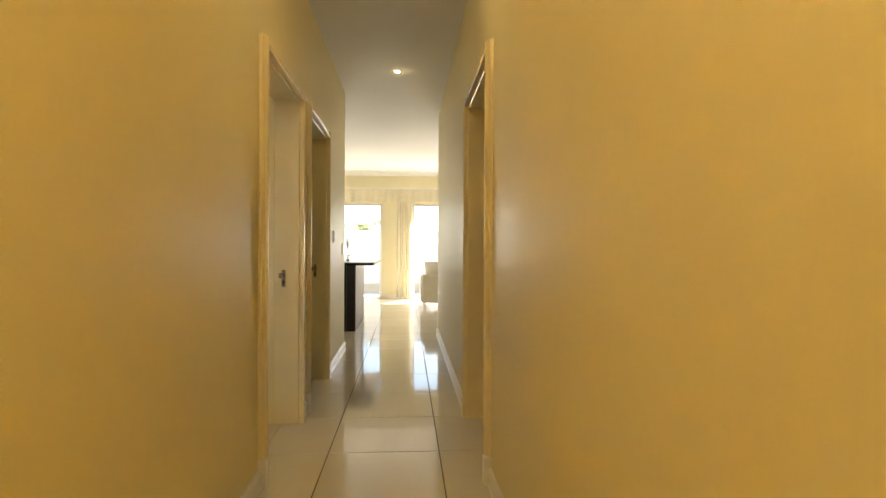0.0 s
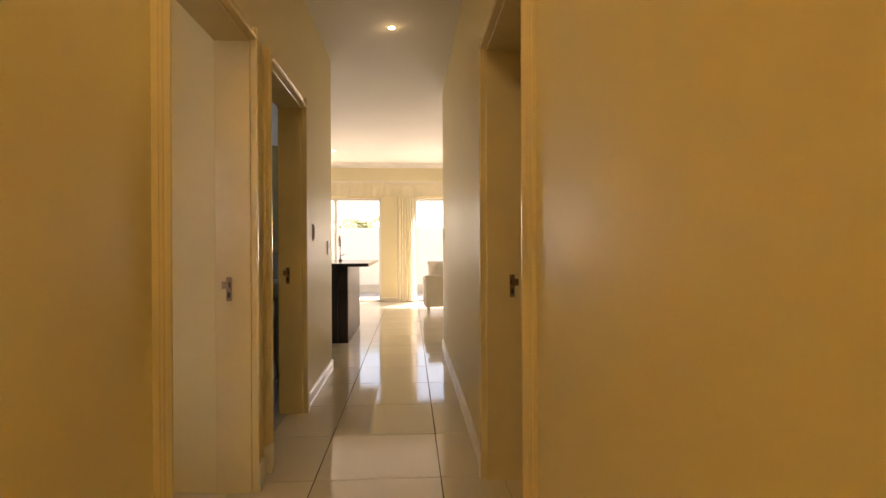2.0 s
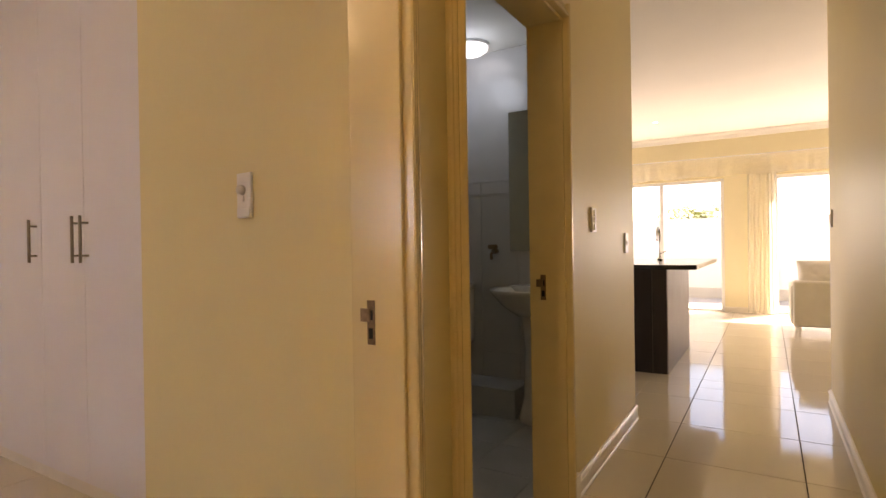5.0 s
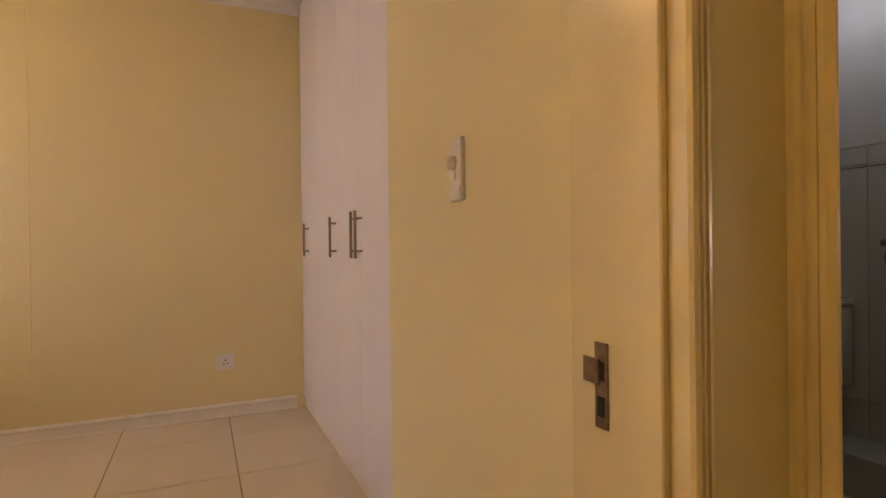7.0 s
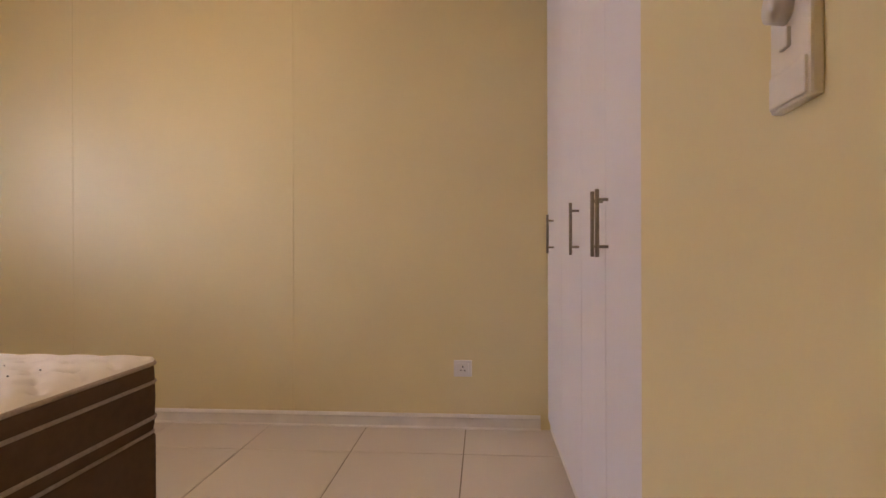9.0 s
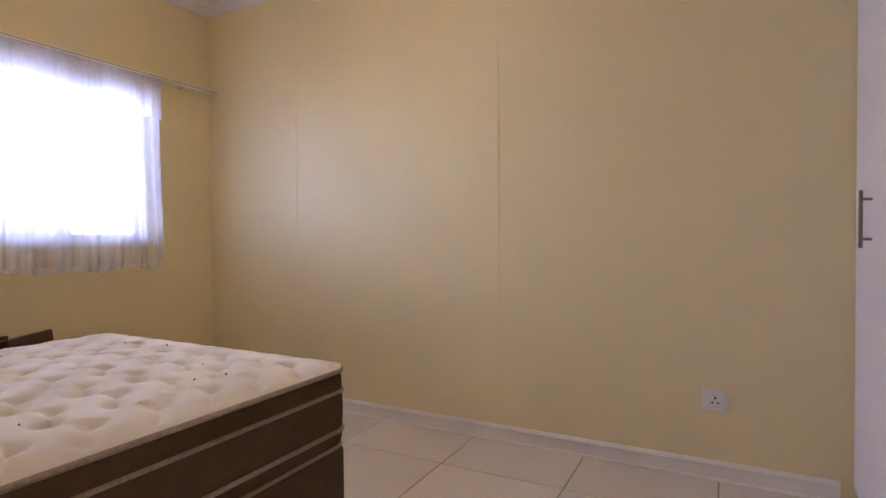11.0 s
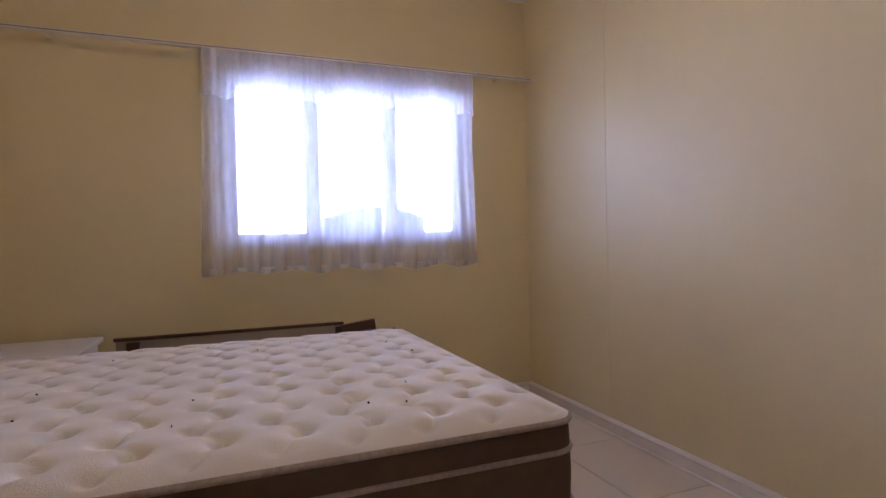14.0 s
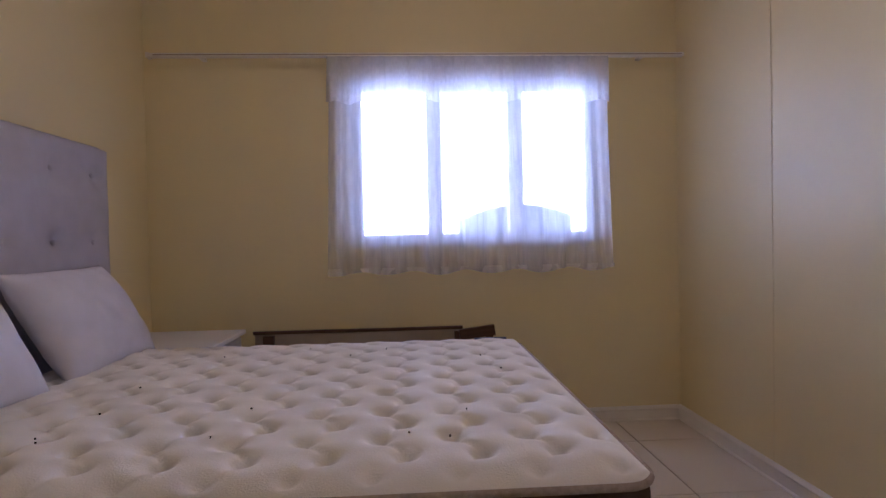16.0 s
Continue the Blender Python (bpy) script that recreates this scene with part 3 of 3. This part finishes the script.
# bedside table and the boards behind the bed
ns = thing("bedside_table", "low white bedside table beside the bed", "bedside table")
part("top", B(-1.50, -0.975, -0.20, 0.30, 0.605, 0.628, bevel=0.004), FRAME, ns)
part("body", B(-1.46, -0.985, -0.19, 0.28, 0.10, 0.603), FRAME, ns)
part("drawer", B(-1.478, -1.4605, -0.18, 0.27, 0.36, 0.59, bevel=0.003), FRAME, ns)
part("drawer", B(-1.478, -1.4605, -0.18, 0.27, 0.11, 0.35, bevel=0.003), FRAME, ns)
for x in (-1.44, -1.01):
    for y in (-0.17, 0.26):
        part("leg", C((x, y, 0), (x, y, 0.10), 0.014, 0.02), WOOD, ns)
bf = thing("dismantled_bed_frame", "dark brown wooden bed frame panel leaning on the wall", "bed frame")
part("top_rail", B(-2.72, -1.55, -0.175, -0.150, 0.600, 0.618, bevel=0.004), WOOD, bf)
part("panel", B(-2.715, -1.56, -0.172, -0.158, 0.05, 0.599), PALE_WOOD, bf, "pale backing panel")
for x in (-2.70, -1.64):
    part("post", B(x - 0.03, x + 0.03, -0.156, -0.130, 0.0, 0.594), WOOD, bf)
loose = thing("loose_board", "short dark brown board propped at a slant", "board")
part("board", B(-0.10, 0.10, -0.014, 0.014, -0.03, 0.03, bevel=0.003), WOOD, loose)
loose.matrix_world = pose(-2.795, -0.105, 0.588, 0, 7, 0)
part("stand", B(-0.085, -0.045, -0.012, 0.012, -0.587, -0.02), WOOD, loose)

# ---- bedroom window, curtain and rail ----
w1 = thing("window_1", "white framed window with three casements", "window", kind="structure")
fy0, fy1 = -0.385, -0.335
wx0, wx1, wz0, wz1 = WIN
fr = 0.052
for a in (B(wx0, wx1, fy0, fy1, wz0, wz0 + fr, bevel=0.004), B(wx0, wx1, fy0, fy1, wz1 - fr, wz1, bevel=0.004)):
    part("frame_rail", a, FRAME, w1)
CUTS = [wx0, wx0 + 0.495, wx0 + 0.985, wx1]
for i, x in enumerate(CUTS):
    xa, xb = (x, x + fr) if i == 0 else (x - fr, x) if i == 3 else (x - fr / 2, x + fr / 2)
    part("frame_stile", B(xa, xb, fy0, fy1, wz0 + fr, wz1 - fr, bevel=0.004), FRAME, w1)
for i in range(3):
    xa = CUTS[i] + (fr if i == 0 else fr / 2)
    xb = CUTS[i + 1] - (fr if i == 2 else fr / 2)
    sash = part("sash", B(xa, xb, fy0 + 0.005, fy1 + 0.006, wz0 + fr, wz0 + fr + 0.018, bevel=0.003), FRAME, w1)
    part("sash_stile", B(xa, xa + 0.018, fy0 + 0.005, fy1 + 0.006, wz0 + fr + 0.018, wz1 - fr, bevel=0.003), FRAME, w1)
    part("sash_stile", B(xb - 0.018, xb, fy0 + 0.005, fy1 + 0.006, wz0 + fr + 0.018, wz1 - fr, bevel=0.003), FRAME, w1)
    g = part("pane", B(xa + 0.016, xb - 0.016, -0.362, -0.358, wz0 + fr + 0.01, wz1 - fr), GLASS, w1)
    g.visible_shadow = False
    if i < 2:
        part("window_handle", B(xb - 0.014, xb + 0.004, fy1 + 0.006, fy1 + 0.03, 1.43, 1.56, bevel=0.004), FRAME, w1)
part("window_sill", B(wx0, wx1, -0.334, BS + 0.012, wz0 + 0.001, wz0 + 0.014, bevel=0.004), FRAME, w1)

rail = thing("curtain_rail", "slim white curtain rail across the wall above the window", "curtain rail")
part("track", B(BW + 0.005, BE - 0.08, -0.200, -0.165, 2.142, 2.164, bevel=0.004), SKIRT, rail)
part("groove", B(BW + 0.02, BE - 0.10, -0.1645, -0.1628, 2.150, 2.155), PIPING, rail)
for x in (-3.80, -3.0, -2.1, -1.29):
    part("bracket", B(x - 0.012, x + 0.012, BS, -0.200, 2.146, 2.160), SKIRT, rail)
part("end_cap", B(BE - 0.08, BE - 0.06, -0.203, -0.162, 2.138, 2.168, bevel=0.004), SKIRT, rail)


def hanging(x0, x1, y, z0, z1, folds, depth, flare, seed, n=260, m=14, lean=0.0):
    bm = bmesh.new()
    g = []
    for i in range(n + 1):
        row = []
        for j in range(m + 1):
            u, k = i / n, j / m
            xa, xb = x0 - flare * k, x1 + flare * k
            s = u * folds * 2 * math.pi + 1.5 * noise.noise(Vector((u * 7, k * 0.6, seed)))
            yy = y + depth * (0.35 + 0.65 * k) * (math.sin(s) + 0.45 * math.sin(2.3 * s + 1.1 + k)) + lean * k
            zz = z1 + (z0 - z1) * k + (0.010 * math.sin(s * 0.5 + seed) + 0.012 * noise.noise(Vector((u * 9, seed, 0)))) * (k > 0.95)
            row.append(bm.verts.new((xa + (xb - xa) * u, yy, zz)))
        g.append(row)
    for i in range(n):
        for j in range(m):
            bm.faces.new((g[i][j], g[i + 1][j], g[i + 1][j + 1], g[i][j + 1]))
    return bm


cur = thing("sheer_curtain", "short white sheer voile curtain gathered over the window", "curtain")
part("voile", hanging(-3.575, -2.00, -0.180, 0.925, 2.135, 11, 0.016, 0.035, 2.0), VOILE, cur, smooth=True)
part("valance", hanging(-3.585, -1.99, -0.158, 1.885, 2.14, 19, 0.009, 0.006, 6.0, m=5), VOILE_THICK, cur, "gathered heading frill", smooth=True)
part("hem", hanging(-3.612, -1.965, -0.180, 0.922, 0.955, 11, 0.016, 0.0, 2.0, m=2), VOILE_THICK, cur, "doubled hem", smooth=True)

# ---- bathroom ----
north = bpy.data.objects["wall_bathroom_north"]
for c in range(4):
    for r in range(4):
        z0, z1 = r * 0.36, min((r + 1) * 0.36, 1.44)
        part("tile", B(-1.955 + c * 0.28, -1.955 + (c + 1) * 0.28 - 0.004, 5.692, 5.699, z0 + 0.002, z1 - 0.002), WALL_TILE, north)
    for z0, z1 in ((1.444, 1.452), (1.455, 1.535), (1.538, 1.552)):
        part("border_tile", B(-1.955 + c * 0.28, -1.955 + (c + 1) * 0.28 - 0.002, 5.689, 5.699, z0, z1, bevel=0.002, segments=1), WALL_TILE, north)
mi = thing("bathroom_mirror", "plain rectangular bathroom mirror above the basin", "mirror")
part("glass", B(-1.458, -0.95, 5.683, 5.688, 1.06, 2.00, bevel=0.001, segments=1), MIRROR, mi)
basin = thing("pedestal_basin", "white porcelain pedestal basin", "basin")
part("bowl", lathe([(0.10, -0.16), (0.19, -0.10), (0.26, -0.02), (0.275, 0.0), (0.265, 0.008), (0.24, 0.0), (0.18, -0.07), (0.05, -0.10)], (-1.20, 5.44, 0.82), 36, 1.0, 0.85), PORCELAIN, basin, smooth=True)
part("back_ledge", B(-1.42, -0.98, 5.56, 5.688, 0.76, 0.835, bevel=0.015), PORCELAIN, basin)
part("pedestal", lathe([(0.12, 0.0), (0.115, 0.02), (0.085, 0.15), (0.075, 0.45), (0.10, 0.68)], (-1.20, 5.50, 0.0), 28), PORCELAIN, basin, smooth=True)
tap = part("tap", tube([(-1.20, 5.60, 0.83), (-1.20, 5.60, 0.92), (-1.20, 5.57, 0.95), (-1.20, 5.48, 0.94), (-1.20, 5.46, 0.91)], 0.012), CHROME, basin, "chrome basin tap", smooth=True)
part("lever", B(-1.21, -1.19, 5.58, 5.65, 0.955, 0.965, bevel=0.003), CHROME, tap)
sv = thing("wall_valve", "dull brass shower valve on the bathroom wall", "tap")
part("body", C((-1.56, 5.688, 1.06), (-1.56, 5.64, 1.06), 0.018), BRASSY, sv, smooth=True)
part("knob", C((-1.59, 5.63, 1.09), (-1.53, 5.63, 1.09), 0.016), BRASSY, sv, smooth=True)
part("spout", tube([(-1.56, 5.65, 1.06), (-1.56, 5.60, 1.04), (-1.545, 5.575, 1.01)], 0.010), BRASSY, sv, smooth=True)
step = thing("tiled_ledge", "low grey tiled ledge along the bathroom wall", "ledge")
part("ledge", B(-1.955, -1.32, 5.42, 5.688, 0.0, 0.175, bevel=0.006), TILE_GREY, step)
part("top_tile", B(-1.953, -1.322, 5.415, 5.686, 0.176, 0.188, bevel=0.003), TILE_GREY, step)

cis = thing("toilet_cistern", "white toilet cistern in the corner of the bathroom", "toilet")
part("tank", B(-1.952, -1.735, 5.50, 5.688, 0.42, 0.80, bevel=0.02, segments=3), PORCELAIN, cis, smooth=True)
part("lid", B(-1.955, -1.728, 5.49, 5.688, 0.803, 0.835, bevel=0.01), PORCELAIN, cis)
part("flush_pipe", C((-1.84, 5.60, 0.189), (-1.84, 5.60, 0.42), 0.022), PORCELAIN, cis)

# ---- living room ----
isl = thing("kitchen_island", "dark brown kitchen island with black granite worktop", "kitchen island")
part("body", B(-1.75, -0.80, 7.10, 8.50, 0.0, 0.888, bevel=0.003), ISLAND, isl)
part("end_panel", B(-0.798, -0.685, 7.103, 8.497, 0.0, 0.888, bevel=0.003), ISLAND, isl)
# thin facing, lighter and greyer than the island body
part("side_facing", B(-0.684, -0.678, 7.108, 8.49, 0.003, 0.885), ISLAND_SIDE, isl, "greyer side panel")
worktop = tagged(part("worktop", B(-1.85, -0.42, 6.78, 8.62, 0.890, 0.928, bevel=0.006), GRANITE), "polished black granite worktop overhanging the island", "worktop")
mix = thing("kitchen_tap", "tall chrome gooseneck kitchen tap", "tap")
arc = [(-0.88, 8.0, 0.928), (-0.88, 8.0, 1.18)] + [(-0.88, 8.0 - 0.07 + 0.07 * math.cos(a), 1.18 + 0.07 * math.sin(a)) for a in np.linspace(0.3, math.pi, 8)] + [(-0.88, 7.86, 1.12)]
part("spout", tube(arc, 0.011), CHROME, mix, smooth=True)
part("base", C((-0.88, 8.0, 0.928), (-0.88, 8.0, 0.955), 0.025), CHROME, mix, smooth=True)
part("lever", C((-0.88, 8.0, 0.99), (-0.82, 8.0, 1.02), 0.006), CHROME, mix)

sofa = thing("sofa", "white leather sofa with loose cushions", "sofa")
part("back", B(0.36, 2.40, 9.62, 9.82, 0.12, 0.64, bevel=0.03, segments=4), LEATHER, sofa, smooth=True)
part("arm", B(0.34, 0.56, 9.83, 10.50, 0.12, 0.58, bevel=0.03, segments=4), LEATHER, sofa, smooth=True)
part("arm", B(2.20, 2.42, 9.83, 10.50, 0.12, 0.58, bevel=0.03, segments=4), LEATHER, sofa, smooth=True)
part("seat", B(0.57, 2.19, 9.83, 10.52, 0.12, 0.42, bevel=0.03, segments=4), LEATHER, sofa, smooth=True)
for x in (0.42, 2.34):
    for y in (9.68, 10.42):
        part("leg", C((x, y, 0), (x, y, 0.12), 0.014, 0.02), CHROME, sofa)
sofa.location.x = -0.08
for i, x in enumerate((0.64, 1.30, 1.96)):
    p = tagged(part("back_cushion", pillow(0.64, 0.42, 0.26, 20.0 + i), LEATHER, smooth=True), "puffy white back cushion on the sofa", "cushion", "sofa cushions")
    p.matrix_world = pose(x, 9.86, 0.68, 62, 0, 0)


def patio_door(name, hole):
    d = thing(name, "white framed sliding patio door", "patio door", kind="structure")
    x0, x1, z0, z1 = hole
    for a in (B(x0, x0 + 0.05, 11.86, 11.93, 0.0, z1, bevel=0.004), B(x1 - 0.05, x1, 11.86, 11.93, 0.0, z1, bevel=0.004)):
        part("frame_stile", a, FRAME, d)
    part("frame_head", B(x0 + 0.05, x1 - 0.05, 11.86, 11.93, z1 - 0.05, z1, bevel=0.004), FRAME, d)
    part("threshold", B(x0 + 0.05, x1 - 0.05, 11.86, 11.93, 0.0, 0.03, bevel=0.004), FRAME, d)
    xm = (x0 + x1) / 2
    part("meeting_stile", B(xm - 0.03, xm + 0.03, 11.87, 11.92, 0.03, z1 - 0.05, bevel=0.004), FRAME, d)
    for xa, xb in ((x0 + 0.05, xm - 0.03), (xm + 0.03, x1 - 0.05)):
        g = part("pane", B(xa, xb, 11.893, 11.897, 0.03, z1 - 0.05), GLASS, d)
        g.visible_shadow = False


patio_door("door_4", P1)
patio_door("door_5", P2)
rail = thing("curtain_rail", "white curtain rail above the patio doors", "curtain rail")
part("track", B(-2.9, 2.9, LN - 0.10, LN - 0.07, 2.40, 2.425, bevel=0.004), FRAME, rail)
for x in (-2.7, -0.2, 1.2, 2.7):
    part("bracket", B(x - 0.01, x + 0.01, LN - 0.07, LN, 2.40, 2.42), FRAME, rail)
for x0, x1 in ((-0.22, 0.15), (-2.85, -2.35), (2.1, 2.7)):
    c = thing("long_curtain", "floor length cream sheer curtain drawn aside", "curtain", "living room curtains")
    part("voile", hanging(x0, x1, LN - 0.085, 0.02, 2.40, 7, 0.020, 0.01, x0, n=90), VOILE_CREAM, c, smooth=True)
c = thing("curtain_swag", "sheer cream pelmet swag above the patio doors", "curtain")
part("voile", hanging(-2.6, 2.6, LN - 0.115, 2.12, 2.41, 16, 0.006, 0.0, 4.0, n=260, m=5), VOILE_CREAM, c, smooth=True)

# ---- outside ----
wallo = thing("garden_wall", "white plastered garden wall beyond the patio", "garden wall")
part("wall", B(-8, 8, 15.4, 15.6, -0.13, 1.62, bevel=0.01), RENDER, wallo)
part("plinth_course", B(-8, 8, 15.36, 15.395, -0.13, 0.10, bevel=0.005), PAVING, wallo)
# glowing sheet added in the yard, sized to throw daylight into the bedroom
tagged(part("backdrop", B(-14, 22, -7.1, -7.0, -0.13, 4.85), DAY_GLOW), "glowing sheet standing in for daylight beyond the bedroom window", "backdrop", kind="structure")
tree = thing("palm_tree", "low green palm behind the garden wall", "tree")
part("trunk", C((-1.35, 16.6, -0.13), (-1.30, 16.6, 1.7), 0.13, 0.09), WOOD, tree)
fronds = bmesh.new()
for i in range(16):
    a, up = rng.uniform(0, 2 * math.pi), rng.uniform(0.2, 1.0)
    base = Vector((-1.30, 16.6, 1.7))
    pts = [base + Vector((math.cos(a) * 1.1 * s, math.sin(a) * 1.1 * s, up * s * 1.2 - 0.9 * s * s)) for s in np.linspace(0, 1, 10)]
    side = Vector((-math.sin(a), math.cos(a), 0))
    for p, q in zip(pts, pts[1:]):
        for sgn in (1, -1):
            tip = q + side * sgn * rng.uniform(0.16, 0.26) + Vector((0, 0, -0.09))
            fronds.faces.new([fronds.verts.new(v) for v in (p, p + (q - p) * 0.5, tip)])
part("crown", fronds, LEAF, tree)
arch = thing("garden_canopy", "blue grey arched canvas canopy in the yard", "canopy")
bm = bmesh.new()
n = 24
prev = None
for i in range(n + 1):
    x = -3.97 + 1.00 * i / n
    z = 1.32 + 0.11 * (1 - (2 * i / n - 1) ** 2)
    cur_v = [bm.verts.new((x, yy, zz)) for yy, zz in ((-3.2, z), (-2.2, z), (-2.2, z - 0.30), (-3.2, z - 0.30))]
    if prev:
        for k in range(4):
            bm.faces.new((prev[k], prev[(k + 1) % 4], cur_v[(k + 1) % 4], cur_v[k]))
    else:
        bm.faces.new(cur_v)
    prev = cur_v
bm.faces.new(prev[::-1])
part("canvas", bm, CANVAS, arch)
for x in (-3.92, -3.02):
    for y in (-3.1, -2.3):
        part("post", C((x, y, -0.13), (x, y, 1.1), 0.025), CANVAS, arch)

# ---- floors, tile by tile ----


def tiled_floor(name, x0, x1, y0, y1, ox, oy, size, gap, tile, grout, label, skip=None):
    floor = tagged(part(name, B(x0, x1, y0, y1, -0.12, -0.004), grout), label, "floor", kind="structure")
    meshes = {}
    i0, j0 = math.floor((x0 - ox) / size), math.floor((y0 - oy) / size)
    i = i0
    while ox + i * size < x1 - 0.01:
        j = j0
        while oy + j * size < y1 - 0.01:
            xa, xb = max(x0, ox + i * size + gap / 2), min(x1, ox + (i + 1) * size - gap / 2)
            ya, yb = max(y0, oy + j * size + gap / 2), min(y1, oy + (j + 1) * size - gap / 2)
            j += 1
            if xb - xa < 0.01 or yb - ya < 0.01 or (skip and skip(xa, xb, ya, yb)):
                continue
            key = (round(xb - xa, 3), round(yb - ya, 3))
            if key not in meshes:
                bm = bmesh.new()
                hx, hy = key[0] / 2, key[1] / 2
                e = 0.0012
                lo = [bm.verts.new(v) for v in ((-hx, -hy, -0.008), (hx, -hy, -0.008), (hx, hy, -0.008), (-hx, hy, -0.008))]
                mid = [bm.verts.new(v) for v in ((-hx, -hy, -e), (hx, -hy, -e), (hx, hy, -e), (-hx, hy, -e))]
                up = [bm.verts.new(v) for v in ((e - hx, e - hy, 0), (hx - e, e - hy, 0), (hx - e, hy - e, 0), (e - hx, hy - e, 0))]
                for a, b in ((lo, mid), (mid, up)):
                    for k in range(4):
                        bm.faces.new((a[k], a[(k + 1) % 4], b[(k + 1) % 4], b[k]))
                bm.faces.new(up)
                me = bpy.data.meshes.new("tile")
                bm.to_mesh(me)
                bm.free()
                me.materials.append(tile)
                meshes[key] = me
            t = new("tile", meshes[key])
            t.parent = floor
            t.location = ((xa + xb) / 2, (ya + yb) / 2, 0)
        i += 1
    return floor


tiled_floor("floor_hall", LW - 0.10, RW + 0.08, -1.2, 6.80, -0.42, 2.86, 0.6, 0.0055, TILE, GROUT, "polished cream porcelain tiles with thin dark joints")
tiled_floor("floor_living", -5.0, 5.0, 6.802, 12.0, -0.42, 2.86, 0.6, 0.0045, TILE, GROUT, "polished cream porcelain tiles reflecting the daylight")
tiled_floor("floor_kitchen", -5.0, -0.782, 5.83, 6.80, -0.42, 2.86, 0.6, 0.0045, TILE, GROUT, "polished cream porcelain floor tiles")
tiled_floor("floor_bedroom", BW, -0.782, BS, 3.60, -3.635, 3.053, 0.6, 0.006, TILE_MATT, GROUT_TAN, "cream ceramic floor tiles with tan joints")
tiled_floor("floor_bathroom", -1.96, -0.782, 3.602, 5.70, -1.9, 3.7, 0.33, 0.005, TILE_GREY, GROUT_PALE, "pale grey ceramic bathroom floor tiles")
tiled_floor("floor_store", 0.482, 2.2, 1.6, 4.6, -0.42, 2.86, 0.6, 0.005, TILE_MATT, GROUT, "cream ceramic floor tiles in a side room")
tagged(part("floor_slab", B(-5.15, 5.15, -1.35, 12.3, -0.129, -0.121), GROUT_PALE), "concrete slab under the floor", "floor", kind="structure")
